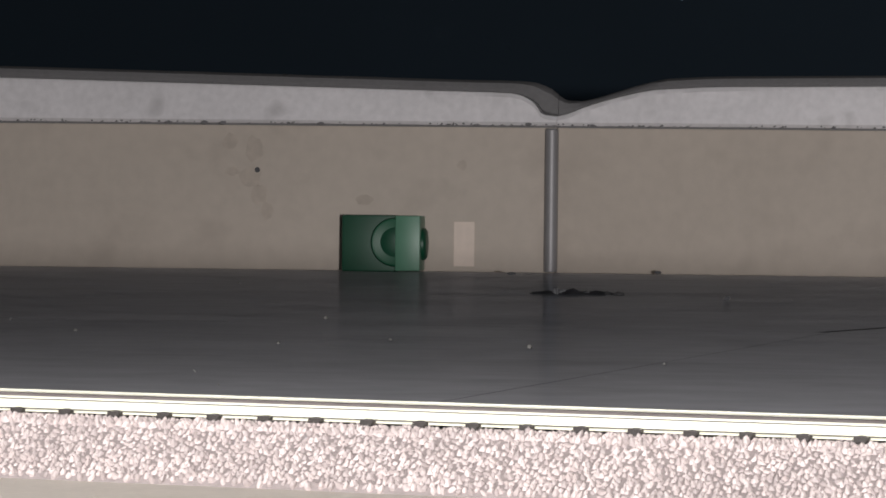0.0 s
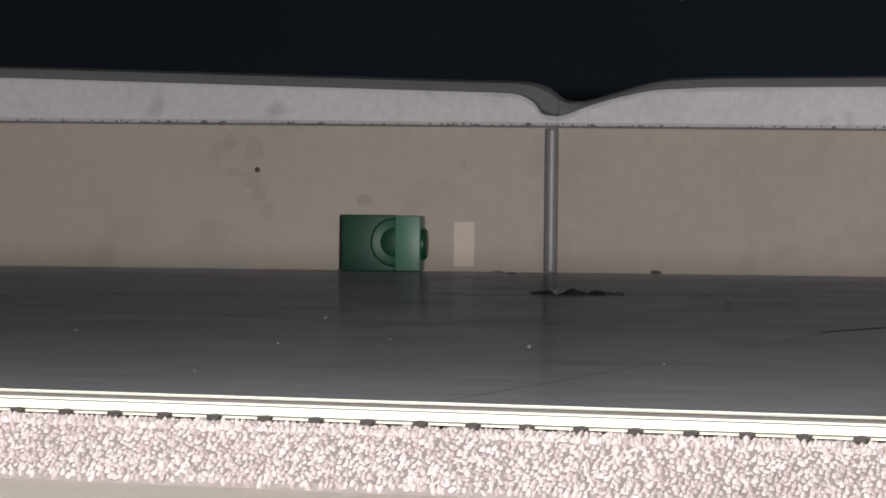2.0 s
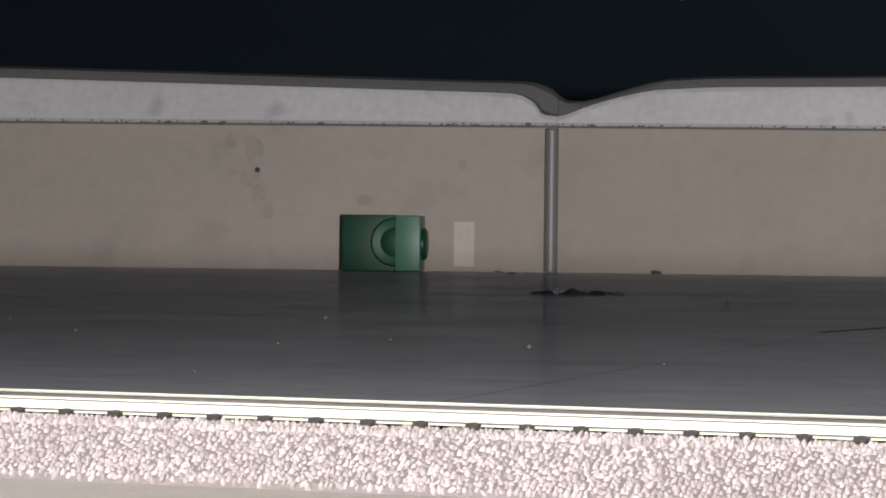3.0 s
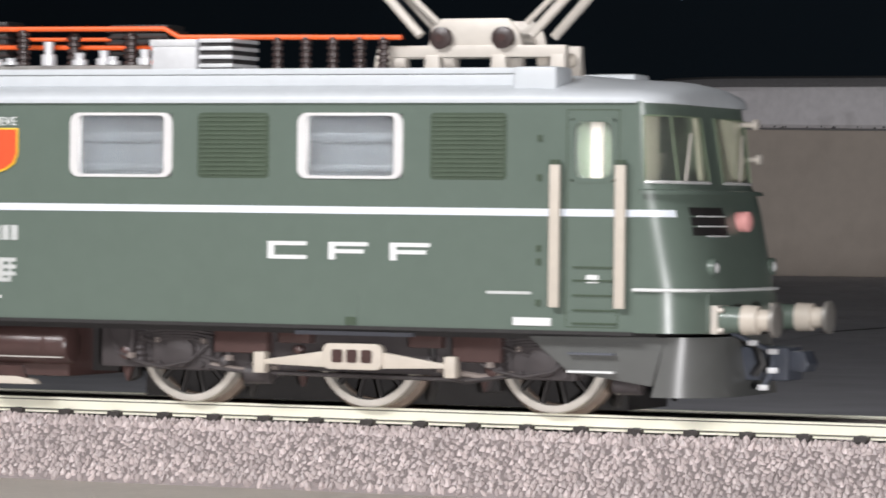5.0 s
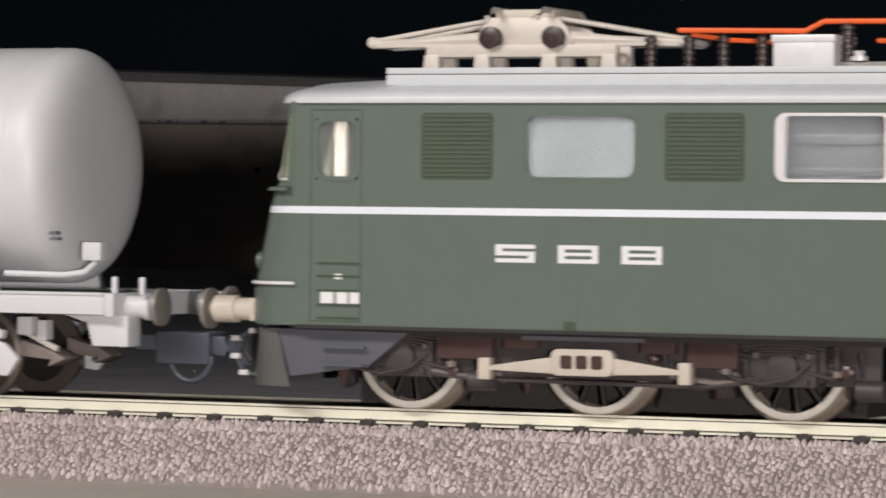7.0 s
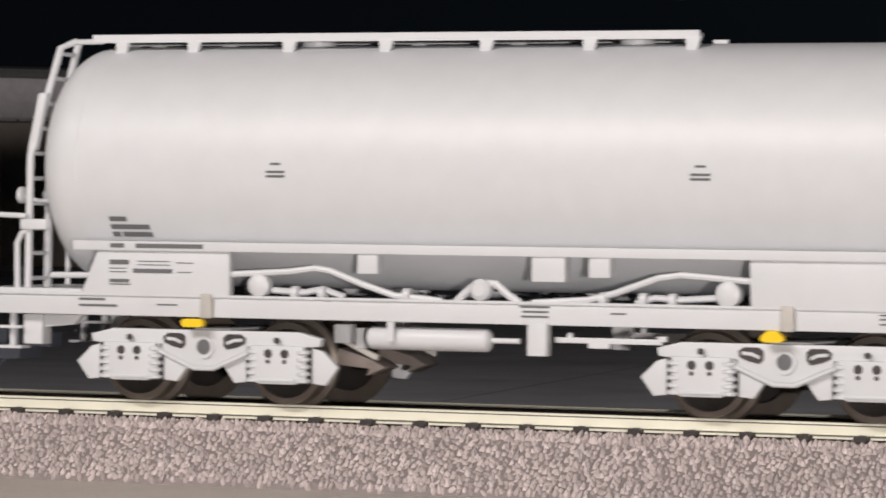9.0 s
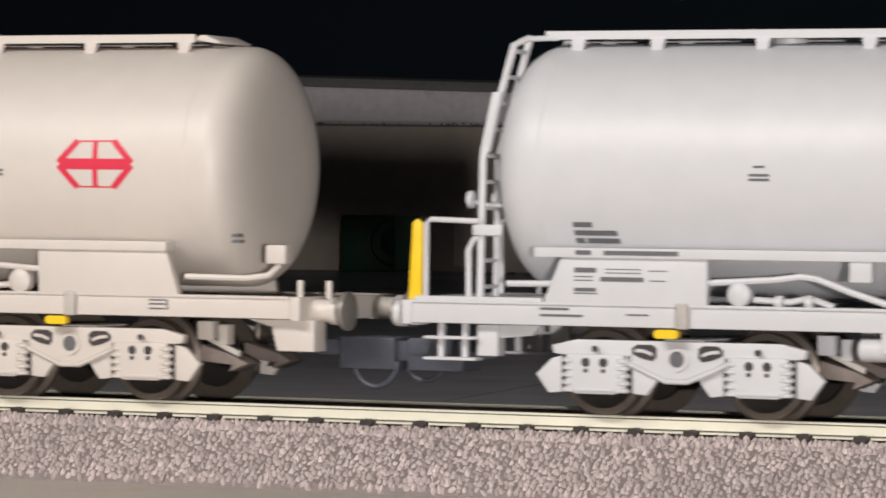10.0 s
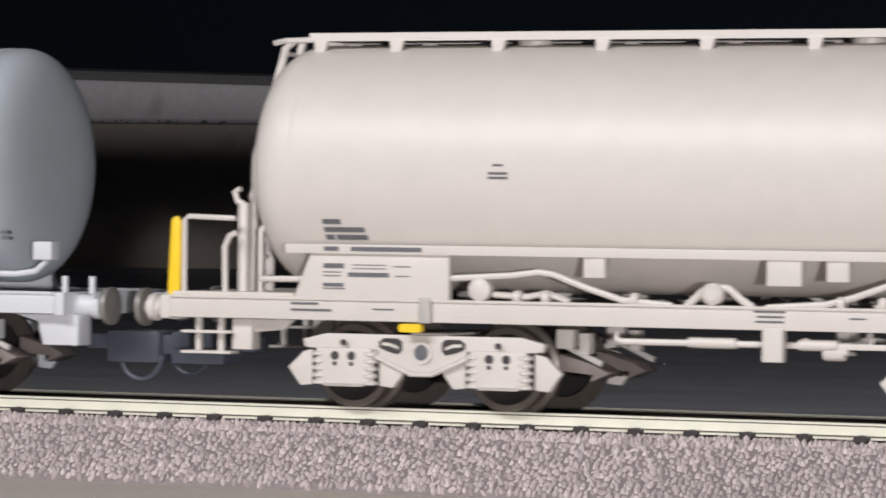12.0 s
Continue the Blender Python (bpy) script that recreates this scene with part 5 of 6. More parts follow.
def wagon_bogie(wagon, c, paint):
    bg = part("bogie", box(nb(), c - 2.6, c + 2.6, -11, 11, 5.2, 9.6), paint, wagon, "two-axle bogie with cast side frames", bevel=0.3)
    for s in (-1, 1):
        y0, y1 = s * 11.6, s * 13.0
        part("side_frame", prism(nb(), [(c - 16.4, 8.6), (c - 13.2, 9.35), (c + 13.2, 9.35), (c + 16.4, 8.6), (c + 16.2, 7.6), (c + 13.4, 7.2), (c + 7, 7.1), (c + 4.2, 5.9),
                                        (c + 1.2, 4.7), (c - 1.2, 4.7), (c - 4.2, 5.9), (c - 7, 7.1), (c - 13.4, 7.2), (c - 16.2, 7.6)], y0, y1), paint, bg, bevel=0.2)
        lip = [(c - 7.2, 7.0, 7.0), (c - 4.2, 5.7, 5.8), (c - 1.4, 4.5, 4.6), (c + 1.4, 4.5, 4.6), (c + 4.2, 5.7, 5.8), (c + 7.2, 7.0, 7.0)]
        part("frame_rib", tube(nb(), [(x, s * 13.2, z) for x, z, _ in lip], 0.34, 6), paint, bg)
        part("pivot_hole", turned(nb(), [(s * 12.9, 1.0), (s * 13.15, 1.05), (s * 13.2, 0.7)], (c, 0, 7.2), "y", 18), M_PRINT, bg, "dark round pivot")
        for k in (-1, 1):
            # dark plate on the solid frame, coloured as an opening's shade
            part("frame_hole_shade", prism(nb(), [(c + k * 2.7, 8.5), (c + k * 3.3, 8.9), (c + k * 5.2, 8.9), (c + k * 5.9, 8.4), (c + k * 5.8, 7.7), (c + k * 4.6, 7.2), (c + k * 3.2, 6.9), (c + k * 2.7, 7.4)], s * 12.9, s * 13.08), M_FRAME, bg, "dark plate for the shade of a frame opening")
            a = c + k * 10.5
            ab = part("axle_box", prism(nb(), [(a - 3.8, 7.6), (a + 3.8, 7.6), (a + 3.5, 3.4), (a + 2.6, 2.75), (a - 2.6, 2.75), (a - 3.5, 3.4)], s * 12.2, s * 13.7), paint, bg, "cast axle box", bevel=0.25)
            # raised discs, dark for the shade inside bolt holes
            for h, z, r in ((-1.15, 6.6, 0.6), (1.15, 6.6, 0.6), (0, 8.25, 0.42), (-1.15, 5.6, 0.3), (1.15, 5.6, 0.3)):
                part("bolt_hole_shade", turned(nb(), [(s * 13.65, r), (s * 13.82 if z < 8 else s * 13.4, r * 0.9)], (a + h, 0, z), "y", 12), M_FRAME, ab, "dark disc for the shade of a bolt hole")
            for h in (-3.5, 3.5):
                part("coil_spring", turned(nb(), [v for i in range(5) for v in ((2.95 + i * 0.9, 0.5), (3.05 + i * 0.9, 0.95), (3.42 + i * 0.9, 0.95), (3.55 + i * 0.9, 0.5))], (a + h, s * 13.1, 0), "z", 12), paint, ab)
                # solid dark box gives the coils their shaded background
                part("spring_pocket_shade", box(nb(), a + h - 1.05, a + h + 1.05, min(s * 12.1, s * 13.0), max(s * 12.1, s * 13.0), 2.8, 7.5), M_FRAME, ab, "dark box for the shade behind the spring")
            part("lower_rib", box(nb(), a - 2.6, a + 2.6, min(s * 13.6, s * 13.95), max(s * 13.6, s * 13.95), 3.1, 3.45), paint, ab, bevel=0.08)
            for h in (-1, 1):
                tip = a + h * 8.1
                part("horn_guide", prism(nb(), [(a + h * 4.4, 7.4), (a + h * 6.0, 7.0), (tip, 5.0), (a + h * 6.4, 2.7), (a + h * 4.5, 2.9)], s * 11.7, s * 12.7), paint, bg, bevel=0.15)
        part("pivot_ring", ring_frame(nb(), [(c + 1.45 * math.cos(k * 0.3491), 7.2 + 1.45 * math.sin(k * 0.3491)) for k in range(18)], [(c + 1.0 * math.cos(k * 0.3491), 7.2 + 1.0 * math.sin(k * 0.3491)) for k in range(18)], s * 12.95, s * 13.3), paint, bg)
        for k in (-1, 1):
            part("frame_lever", prism(nb(), [(c + k * 3.2, 7.5), (c + k * 4.2, 7.9), (c + k * 5.4, 8.0), (c + k * 5.4, 8.4), (c + k * 4.2, 8.3), (c + k * 3.2, 7.9)], s * 13.0, s * 13.2), paint, bg)
        for x, z0, z1, w2 in ((17.6, 8.0, 10.4, 1.1), (20.2, 7.4, 10.0, 0.7)):
            part("brake_bracket", box(nb(), c + x - w2, c + x + w2, min(s * 7.5, s * 9.5), max(s * 7.5, s * 9.5), z0, z1), paint, bg, bevel=0.2)
        part("brake_link", prism(nb(), [(c + 16.8, 8.4), (c + 17.4, 8.7), (c + 22.6, 6.6), (c + 22.4, 5.9)], s * 8.6, s * 9.4), M_BLOCK, bg, "dull grey brake link", bevel=0.1)
        part("brake_beam", prism(nb(), [(c + 16.5, 7.4), (c + 21.5, 6.0), (c + 23.3, 5.0), (c + 20.6, 3.9), (c + 21.0, 4.8), (c + 16.5, 5.2)], s * 4.0, s * 8.5), M_BRAKE, bg, "brownish brake beam", bevel=0.2)
    for x in (c - 10.5, c + 10.5):
        disc_wheelset(wagon, x, 5.3)


def tank_wagon(label, paint, ladder, logo, tank_paint):
    w = thing("tank_wagon", label, "tank wagon", "tank wagons behind the locomotive")
    dome = [(6.9 * math.sin(a) ** 0.80, TANK_R * math.cos(a) ** 0.62) for a in np.linspace(0, 1.555, 16)]
    cap = [(5.1 * math.sin(a) ** 0.85, TANK_R * math.cos(a) ** 0.52) for a in np.linspace(0, 1.555, 16)]
    prof = [(-57.9 - dx, r) for dx, r in dome[::-1]] + [(57.5 + dx, r) for dx, r in cap]
    tank = part("tank", turned(nb(), prof, (0, 0, TANK_Z), "x", 72), tank_paint, w, "smooth cylindrical tank with domed ends", smooth=60)
    for x in (-57.0, 55.7):
        part("weld_seam", turned(nb(), [(x - 0.18, TANK_R - 0.05), (x, TANK_R + 0.05), (x + 0.18, TANK_R - 0.05)], (0, 0, TANK_Z), "x", 72), paint, tank)
    # walkway along the top
    start, end = (-60.2, 24.2) if ladder else (-59.0, 52.0)
    far = end - 4.0 if ladder else end
    cw = part("roof_walkway", slab(nb(), [(start, -5.2), (end, -5.2), (end, -4.0), (far, 5.2), (start, 5.2)], 46.45, 47.0), paint, w, "narrow walkway along the tank top", bevel=0.12)
    for s in (-1, 1):
        part("walkway_edge", box(nb(), start, end if s < 0 else far, s * 5.2 - 0.18, s * 5.2 + 0.18, 46.3, 47.35), paint, cw)
        for x in ((-55.8, -45.3, -31.6, -18.0, -4.1, 9.8, 23.4) if ladder else (-57.4, -46.8, -32.8, -18.8, -5.0, 8.9, 22.7, 36.7, 50.5)):
            part("walkway_bracket", prism(nb(), [(x - 1.0, 46.6), (x + 1.0, 46.6), (x + 0.5, 44.9), (x - 0.9, 44.9)], s * 5.0 - 0.4, s * 5.0 + 0.4), paint, cw, bevel=0.1)
    if not ladder:
        part("end_tread", prism(nb(), [(52.0, 47.2), (53.0, 47.3), (55.2, 46.4), (55.0, 46.1), (52.0, 46.6)], -4.6, 4.6), paint, cw, "sloped tread at the walkway end", bevel=0.1)
    for x in (-30, 14):
        part("dome_lid", turned(nb(), [(45.6, 2.2), (46.6, 2.2), (47.3, 1.6), (47.45, 0.4)], (x, 0, 0), "z", 20), paint, tank)
    # lengthwise bearer and saddles
    for s in (-1, 1):
        yo = 15.3
        part("tank_bearer", box(nb(), -57.4, 53.3, min(s * 12.6, s * yo), max(s * 12.6, s * yo), 19.35, 20.55), paint, w, "lengthwise tank bearer", bevel=0.12)
        for pts in ([(-54.0, 19.4), (-56.4, 13.6), (-35.1, 13.6), (-35.1, 19.4)], [(34.4, 19.4), (34.6, 13.6), (55.0, 13.6), (53.0, 19.4)]):
            part("saddle", prism(nb(), pts, s * 13.6, s * 14.8), paint, w, "broad saddle plate", bevel=0.12)
        sill = part("side_sill", box(nb(), -74, 70.5, min(s * 12.9, s * 14.5), max(s * 12.9, s * 14.5), 11.0, 13.7), paint, w, "long side sill", bevel=0.15)
        part("sill_flange", box(nb(), -74, 70.5, min(s * 12.5, s * 14.8), max(s * 12.5, s * 14.8), 13.55, 13.85), paint, sill)
        for x in (-38.5, 39.0):
            # added block whose duller grey stands in for a shaded notch
            part("notch_shade_block", box(nb(), x - 0.5, x + 1.1, min(s * 14.3, s * 15.2), max(s * 14.3, s * 15.2), 10.9, 14.0), M_BLOCK, sill, "dull grey block for the shade of a sill notch", bevel=0.2)
            if s < 0:
                part("yellow_mark", prism(nb(), rounded(x - 3.2, x - 0.1, 9.75, 10.8, 0.5) if x < 0 or not ladder else [(x - 3.1, 9.9), (x - 2.6, 9.6), (x - 0.6, 9.6), (x - 0.1, 9.9), (x - 0.2, 10.3), (x - 1.0, 11.0), (x - 2.1, 11.0), (x - 2.9, 10.4)], s * 14.2, s * 15.2), M_YELLOW, sill, "yellow jacking mark")
        for a, b, z0 in ((-17.2, -14.4, 16.9), (6.3, 10.7, 16.3), (13.8, 16.6, 16.9)):
            part("bearer_box", box(nb(), a, b, min(s * 13.2, s * 15.0), max(s * 13.2, s * 15.0), z0, 19.4), paint, w, "small box under the bearer", bevel=0.15)
        part("centre_bracket", box(nb(), 5.8, 8.4, min(s * 13.4, s * 15.0), max(s * 13.4, s * 15.0), 7.2, 11.4), paint, w, bevel=0.2)
        # discharge pipes and valves
        part("discharge_pipe", tube(nb(), [(-35.5, s * 13.9, 16.5), (-27, s * 13.9, 17.0), (-23.5, s * 13.9, 17.45), (-21.5, s * 13.9, 17.2), (-17, s * 13.9, 15.6), (-12.5, s * 13.9, 14.25), (-6, s * 13.9, 13.7)], 0.42), paint, w, "bent discharge pipe")
        part("discharge_pipe", tube(nb(), [(6, s * 13.9, 13.7), (13.5, s * 13.9, 14.2), (17, s * 13.9, 15.1), (22.5, s * 13.9, 17.0), (25.5, s * 13.9, 17.4), (35.5, s * 13.9, 16.7)], 0.42), paint, w, "bent discharge pipe")
        part("centre_pipe", tube(nb(), [(-4.4, s * 13.4, 13.6), (-2.4, s * 13.4, 15.4), (-0.6, s * 13.4, 16.0), (1.0, s * 13.4, 15.9), (2.6, s * 13.4, 14.6), (4.2, s * 13.4, 13.6)], 0.5), paint, w)
        for x, r in ((-31.2, 1.45), (31.5, 1.55), (-0.8, 1.35)):
            part("valve", turned(nb(), [(s * 12.8, r * 0.7), (s * 13.1, r), (s * 14.4, r), (s * 14.8, r * 0.6)], (x, 0, 15.2), "y", 20), paint, w, "round valve body")
        for pts in ([(-29.5, 14.6), (-25, 14.4), (-22.5, 14.9), (-19.5, 13.9)], [(29.8, 14.7), (25, 14.4), (22, 14.6), (19.5, 13.9)]):
            part("valve_lever", tube(nb(), [(x, s * 13.6, z) for x, z in pts], 0.4, 6), paint, w)
        for x in (-22.4, -10.8, -26.2, 24.4, 15.4, 20.6):
            part("pipe_flange", turned(nb(), [(x - 0.5, 0.5), (x - 0.45, 0.85), (x + 0.45, 0.85), (x + 0.5, 0.5)], (0, s * 13.8, 14.35), "x", 14), paint, w)
        for a, b, z in ((8.6, 22.6, 9.2), (22.0, 23.2, 9.6), (10.2, 10.9, 9.8), (13, 15.8, 8.6)):
            part("brake_rigging", box(nb(), a, b, min(s * 12.2, s * 12.9), max(s * 12.2, s * 12.9), z - 0.35, z + 0.35), paint, w, bevel=0.1)
        if s < 0:
            part("ledge_pipe", tube(nb(), [(54.5, s * 12, 16.1), (63.0, s * 11.5, 16.0), (65.8, s * 11, 16.4), (67.0, s * 10.6, 17.6), (67.0, s * 10.6, 19.5)], 0.42), paint, w)
            part("end_box", box(nb(), 65.6, 68.4, min(s * 9.2, s * 11.6), max(s * 9.2, s * 11.6), 17.9, 20.3), paint, w, bevel=0.25)
        part("tank_foot_pipe", tube(nb(), [(-62, s * 12.5, 16.0), (-53, s * 13.5, 16.1)], 0.4), paint, w)
    if not ladder:
        part("brake_shaft", tube(nb(), [(-13.8, -12.5, 10.4), (-13.6, -12.5, 9.4), (-12.8, -12.5, 9.2), (18.5, -12.5, 9.25), (18.9, -12.5, 10.4)], 0.42), paint, w, "thin brake shaft")
        for a, b in ((-4.2, 1.8), (-4.4, -3.4), (9.6, 14.6)):
            part("shaft_sleeve", turned(nb(), [(a, 0.5), (a + 0.1, 0.7), (b - 0.1, 0.7), (b, 0.5)], (0, -12.5, 9.3), "x", 14), paint, w)
        part("shaft_weight", turned(nb(), [(12.6, 0.6), (12.8, 0.85), (15.2, 0.85), (15.4, 0.6)], (0, -12.0, 8.3), "x", 16), paint, w)
    else:
        part("air_reservoir", turned(nb(), [(-16.6, 0.9), (-16.3, 1.35), (-16.0, 1.45), (-0.6, 1.45), (-0.3, 1.3), (0.0, 0.9), (0.1, 0.35), (3.8, 0.35)], (0, -12.4, 8.9), "x", 20), paint, w, "slim air reservoir")
    for x in ((-12.8,) if ladder else ()):
        part("reservoir_strap", box(nb(), x - 0.5, x + 0.4, -14.4, -13.9, 8.6, 11.4), paint, w)
    part("frame_floor", box(nb(), -74, 70.5, -12.9, 12.9, 11.6, 12.8), paint, w)
    # ends
    for d, x in ((-1, -74.0), (1, 70.5)):
        part("end_beam", box(nb(), min(x, x + d * 1.4), max(x, x + d * 1.4), -14.5, 14.5, 10.8, 13.8), paint, w, bevel=0.2)
        for y in (-10.06, 10.06):
            sprung_buffer(w, x + d * 0.3, y, d, (77.0 if d > 0 else 78.4 if ladder else 80.4) - abs(x) - 0.3, paint, 1.7 if d < 0 and ladder else 2.45)
        close_coupler(w, d * 74.2, d)
    part("under_box", prism(nb(), [(63.5, 10.9), (73.0, 10.9), (73.0, 6.9), (67.8, 6.9), (67.0, 9.9)], -12.5, -9), paint, w, "box under the frame end", bevel=0.2)
    for x in (70.6, 74.6):
        part("lamp_bracket", box(nb(), x, x + 0.7, -12.6, -12.0, 13.6, 15.9), paint, w, bevel=0.08)
    # brake platform at the other end
    pf = part("platform", box(nb(), -74, -57, -13.5, 13.5, 13.85, 14.3), paint, w, "small brake platform")
    for s in (-1, 1):
        part("rail_post", tube(nb(), [(-73.2, s * 12, 14), (-73.2, s * 12, 23.3), (-72.6, s * 12, 23.8), (-66.0, s * 12, 23.6)], 0.36), paint, pf, "platform railing")
        if s < 0:
            part("yellow_panel", prism(nb(), [(-75.5, 12.8), (-74.4, 12.6), (-73.7, 13.4), (-73.6, 23.2), (-74.2, 23.9), (-75.0, 23.4)], s * 11.6, s * 12.4), M_YELLOW, pf, "yellow end of the railing", bevel=0.2)
        part("bent_post", tube(nb(), [(-67.6, s * 11.5, 14), (-67.7, s * 11.5, 20), (-67.0, s * 11.5, 21.4), (-66.0, s * 11.5, 21.8)], 0.4), paint, pf)
        for z in (6.6, 9.2):
            part("foot_step", box(nb(), -72.6, -65.6, min(s * 11.4, s * 14), max(s * 11.4, s * 14), z - 0.18, z + 0.18), paint, pf, "narrow step", bevel=0.06)
        for x in (-70.8, -67.6):
            part("step_hanger", box(nb(), x - 0.35, x + 0.35, min(s * 12, s * 12.7), max(s * 12, s * 12.7), 6.6, 11.2), paint, pf)
        part("step_box", box(nb(), -65.8, -63.0, min(s * 10.5, s * 13), max(s * 10.5, s * 13), 7.0, 10.9), paint, pf, bevel=0.2)
        part("frame_gusset", prism(nb(), [(-63.2, 10.9), (-57.6, 10.9), (-58.8, 9.6), (-63.2, 9.2)], s * 11.2, s * 12.2), paint, pf, bevel=0.15)
    part("brake_column", tube(nb(), [(-66.6, -5, 14), (-66.6, -5, 26.0)], 0.4), paint, pf)
    part("brake_wheel", turned(nb(), [(-67.2, 0.7), (-67.0, 0.9), (-66.6, 0.7)], (0, -5, 26.4), "x", 20), paint, pf, "hand brake wheel")
    oy = 0.0 if ladder else 4.8
    ld = part("ladder", tube(nb(), [(-66.2, -11.2 + oy, 14), (-66.0, -11.2 + oy, 31.5), (-62.9, -9 + oy, 45.5), (-61.6, -7.2 + oy * 0.6, 46.4)], 0.5), paint, w, "end ladder with rungs")
    for y in (-5.0, 5.0):
        part("ladder_head", tube(nb(), [(-62.9, y * 1.5, 46.0), (-62.0, y * 1.2, 46.4), (-58.6, y, 46.5)], 0.36), paint, ld)
    part("ladder_rail", tube(nb(), [(-66.2, -6.2 + oy, 14), (-66.0, -6.2 + oy, 31.5), (-62.9, -4.6 + oy, 45.5), (-62.8, -4.2 + oy, 46.4)], 0.5), paint, ld)
    for k in range(10):
        z = 15.5 + k * 3.25
        x = -66.1 if z < 31.5 else -66.0 + 3.1 * (z - 31.5) / 14
        y = oy if z < 31.5 else oy + 1.9 * (z - 31.5) / 14
        part("rung", tube(nb(), [(x, -11.2 + y, z), (x, -6.2 + 0.8 * y, z)], 0.3, 6), paint, ld)
    if ladder:
        part("ladder_plate", box(nb(), -66.9, -63.0, -12.2, -11.8, 21.9, 23.2), paint, ld, "small plate", bevel=0.08)
        part("stringer_plate", prism(nb(), [(-66.4, 32.2), (-65.2, 32.2), (-63.6, 39.6), (-64.8, 39.6)], -11.4, -10.4), paint, ld, "flat plate on the ladder side", bevel=0.1)
        part("hand_wheel", turned(nb(), [(-69.0, 0.5), (-68.7, 1.1), (-68.2, 1.1), (-67.9, 0.5)], (0, -9, 26.3), "x", 20), paint, ld, "small hand wheel")
        part("hand_wheel_spindle", tube(nb(), [(-68.2, -9, 26.0), (-66.2, -9, 25.6), (-64.0, -9, 25.6)], 0.3, 6), paint, ld)
    else:
        part("grab_rail", tube(nb(), [(-62.84, -11, 14), (-62.84, -11, 22), (-62.5, -10.6, 23)], 0.35), paint, pf)
        part("post", tube(nb(), [(-66.3, -9, 14), (-66.3, -9, 25.6)], 0.75), paint, pf, "thick upright post")
        part("post_hook", tube(nb(), [(-66.3, -9, 25.4), (-67.2, -9, 25.8), (-67.6, -9, 27.0), (-66.8, -9, 27.4)], 0.4), paint, pf)
    # printed panels, as plain bars
    for x in (-28.4, 28.3):
        bm = nb()
        barrel_strip(bm, (x - 0.7, 30.5), (x + 0.7, 30.5), 0.3)
        barrel_strip(bm, (x - 1.3, 29.5), (x + 1.3, 29.5), 0.32)
        barrel_strip(bm, (x - 1.3, 28.95), (x + 1.3, 28.95), 0.32)
        part("print_block", bm, M_PRINT, tank, "small dark lettering", smooth=0)
    bm = nb()
    for x0, x1, z in ((-52.8, -50.3, 23.35), (-52.8, -47.2, 22.35), (-52.8, -51.6, 21.4), (-51.3, -47.0, 21.4)):
        barrel_strip(bm, (x0, z), (x1, z), 0.62, 0.06)
    part("print_block", bm, M_PRINT, tank, "dark lettering in rows", smooth=0)
    bars([(-51.9, -49.9, 19.7, 20.25), (-48.2, -38.6, 19.7, 20.25)], M_PRINT, w, "print_bar", -15.33)
    bars([(-52.2, -49.4, 17.55, 18.15), (-52.2, -49.8, 17.0, 17.12), (-52.2, -49.8, 16.55, 16.67), (-48.2, -43.6, 17.95, 18.05), (-48.2, -43.6, 17.5, 17.6), (-48.8, -43.2, 16.5, 17.05), (-42.6, -40.2, 17.8, 17.92),
          (-42.4, -40.4, 16.6, 16.72), (-52.2, -49.2, 14.95, 15.1), (-52.2, -49.4, 15.25, 15.7)], M_PRINT, w, "data_panel", -14.83, label="dark technical data")
    bars([(-56.8, -53.0, 12.9, 13.2), (-56.8, -51.2, 12.1, 12.4), (-45.5, -42.6, 12.4, 12.6), (4.6, 8.6, 13.1, 13.35), (5.0, 8.4, 12.5, 12.75), (4.8, 8.4, 11.9, 12.15), (16.6, 18.6, 12.5, 12.7),
          (50.6, 52.9, 13.0, 13.2), (50.6, 52.9, 12.5, 12.7), (50.6, 52.9, 11.9, 12.1), (53.1, 53.3, 11.9, 13.2)], M_PRINT, w, "print_bar", -14.53)
    bm = nb()
    box(bm, 60.2, 61.6, -11.1, -10.0, 21.2, 21.65)
    box(bm, 60.2, 61.65, -10.7, -9.7, 20.45, 20.85)
    part("print_bar", bm, M_PRINT, w, smooth=0)
    if logo:
        lg = nb()
        a, b, z = 37.6, 48.6, 30.35
        m = (a + b) / 2
        barrel_strip(lg, (a + 0.7, z), (b - 0.7, z), 1.4, 0.07)
        barrel_strip(lg, (m, z - 3.0), (m, z + 3.0), 0.75, 0.06)
        for d in (-1, 1):
            e = a if d < 0 else b
            for h in (-1, 1):
                barrel_strip(lg, (e - d * 0.2, z + h * 0.15), (e - d * 2.9, z + h * 3.0), 0.85, 0.065)
        part("red_emblem", lg, M_LOGO, tank, "plain red bars forming an emblem", smooth=0)
        lg = nb()
        for h in (-1, 1):
            barrel_strip(lg, (a + 2.9, z + h * 2.9), (b - 2.9, z + h * 2.95), 0.2, 0.05)
        part("emblem_edge", lg, M_LOGO, tank, smooth=0)
    for c in (-39.4, 38.4):
        wagon_bogie(w, c, paint)
    return w


wagons = [tank_wagon("light grey model tank wagon with yellow platform railing", M_WAGON_GREY, True, False, M_WAGON_GREY),
          tank_wagon("warm beige model tank wagon with a red emblem", M_WAGON_BEIGE, False, True, M_WAGON_BEIGE),
          tank_wagon("light grey model tank wagon with a blue-grey tank", M_WAGON_GREY, True, False, M_WAGON_BLUE)]

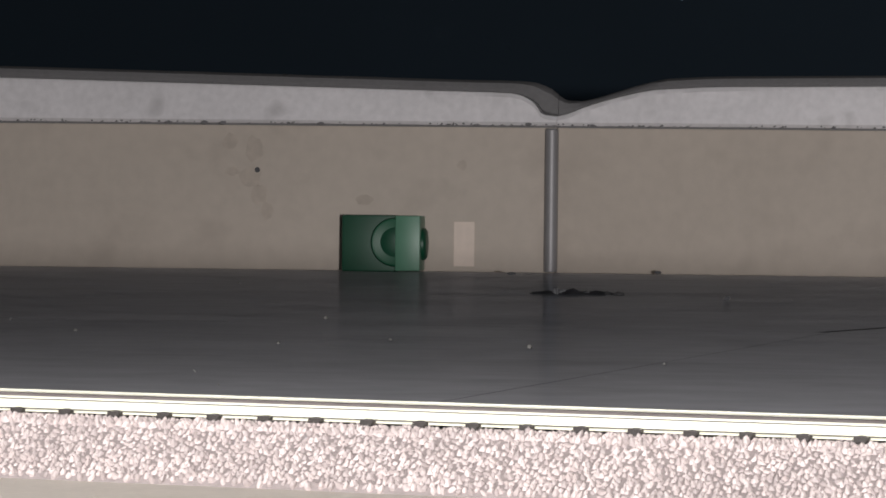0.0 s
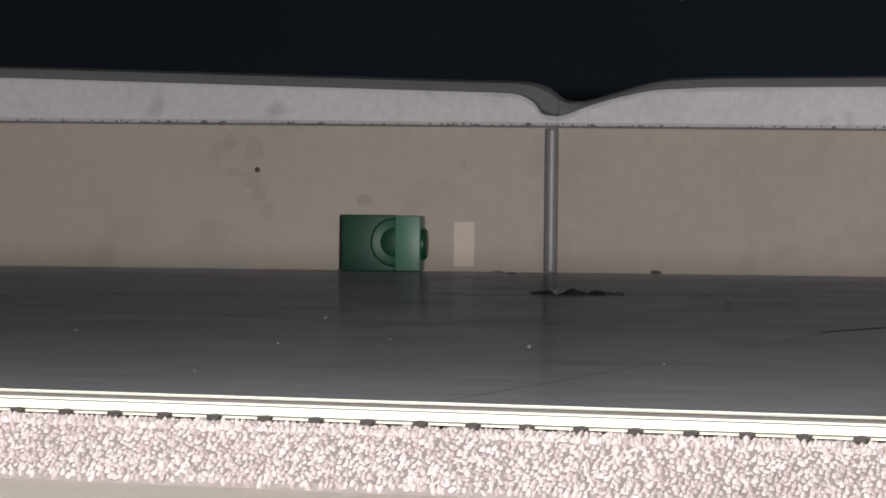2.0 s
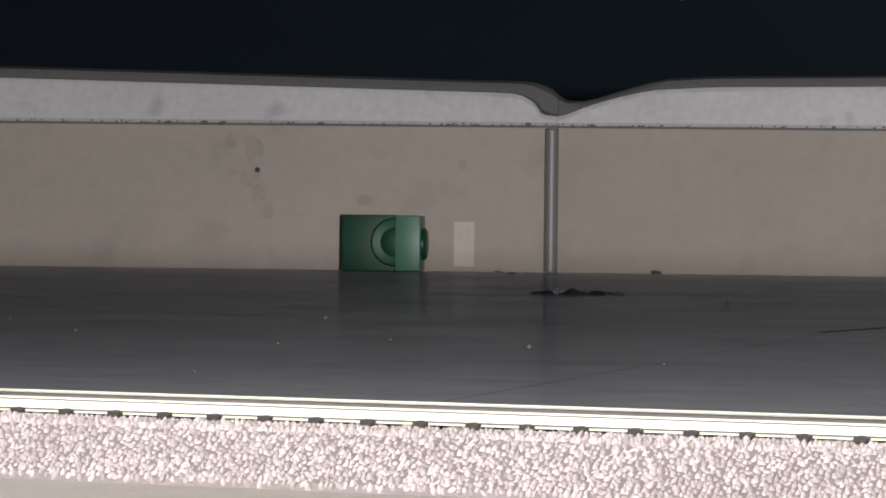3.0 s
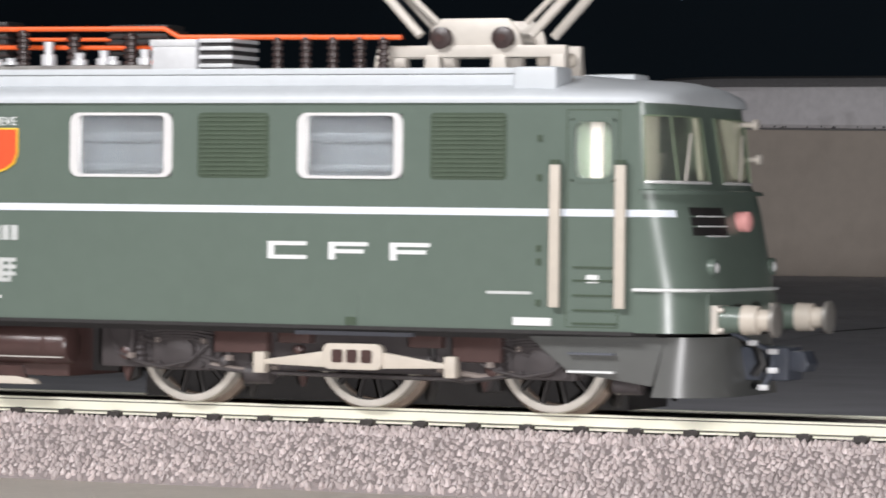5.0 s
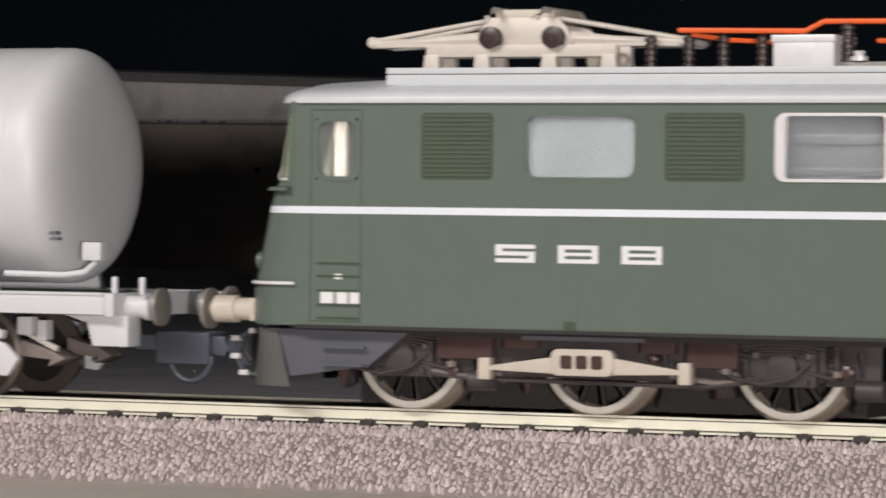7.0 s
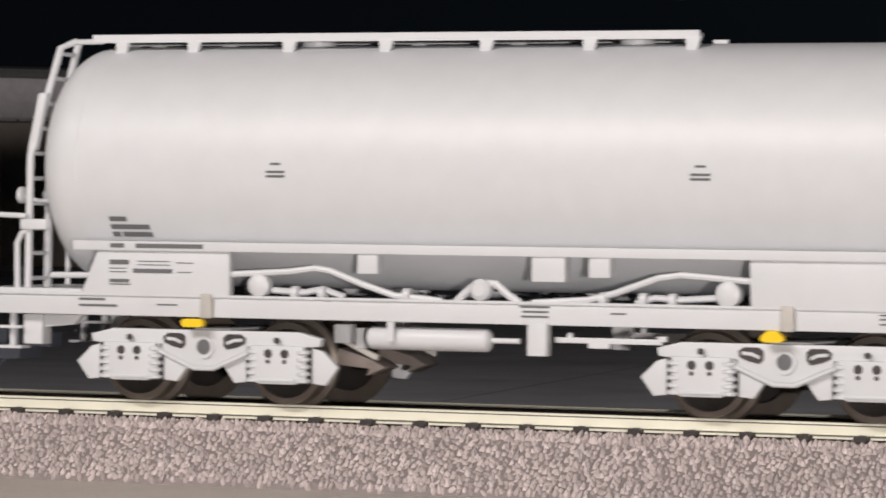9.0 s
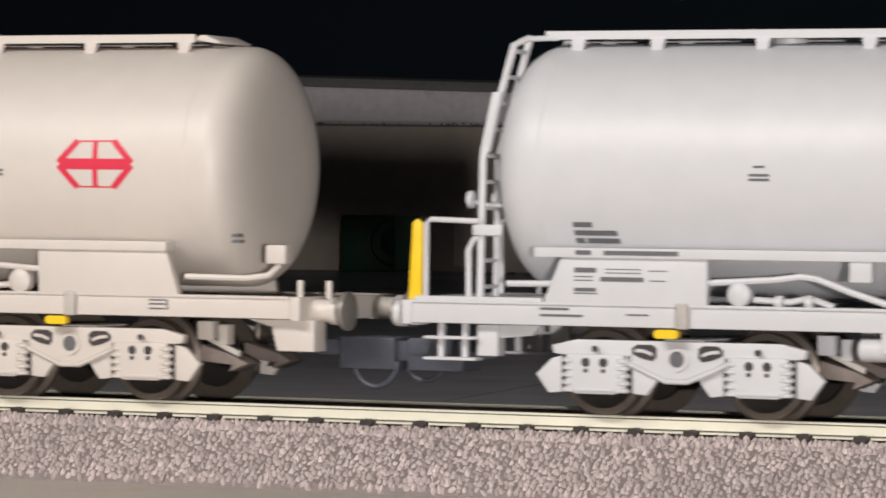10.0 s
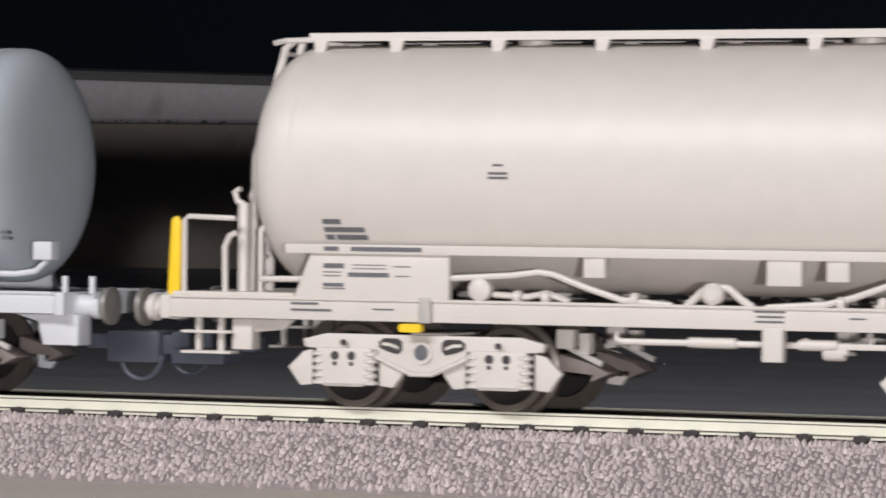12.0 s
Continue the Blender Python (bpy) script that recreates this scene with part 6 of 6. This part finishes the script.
# ---- what moves ----
# place of the locomotive's middle along the track, in millimetres, and its trailing wagons
RUN = [(0.0, -394.0), (2.7, -228.0), (4.3, -128.7), (4.5, -117.5), (5.0, -86.5), (5.5, -52.6), (6.0, -20.3), (6.5, 9.3), (6.7, 24.1),
       (8.3, 122.2), (8.5, 137.4), (9.0, 168.0), (9.5, 199.9), (10.0, 232.1), (10.5, 266.3), (11.0, 298.2), (11.5, 328.1), (12.0, 359.6)]
BEHIND = (-187.0, -348.3, -509.6)


def run(t):
    return float(np.interp(t, [r[0] for r in RUN], [r[1] for r in RUN]))


def motions():
    walk(locomotive, [(t, pose(x * MM, 0, 0)) for t, x in RUN])
    for wagon, off in zip(wagons, BEHIND):
        walk(wagon, [(t, pose((x + off) * MM, 0, 0)) for t, x in RUN])
    for ob, x, z, r in WHEELS:
        walk(ob, [(k / 10, pose(x * MM, 0, z * MM, 0, math.degrees((run(k / 10) - RUN[0][1]) / r), 0)) for k in range(121)])


motions()
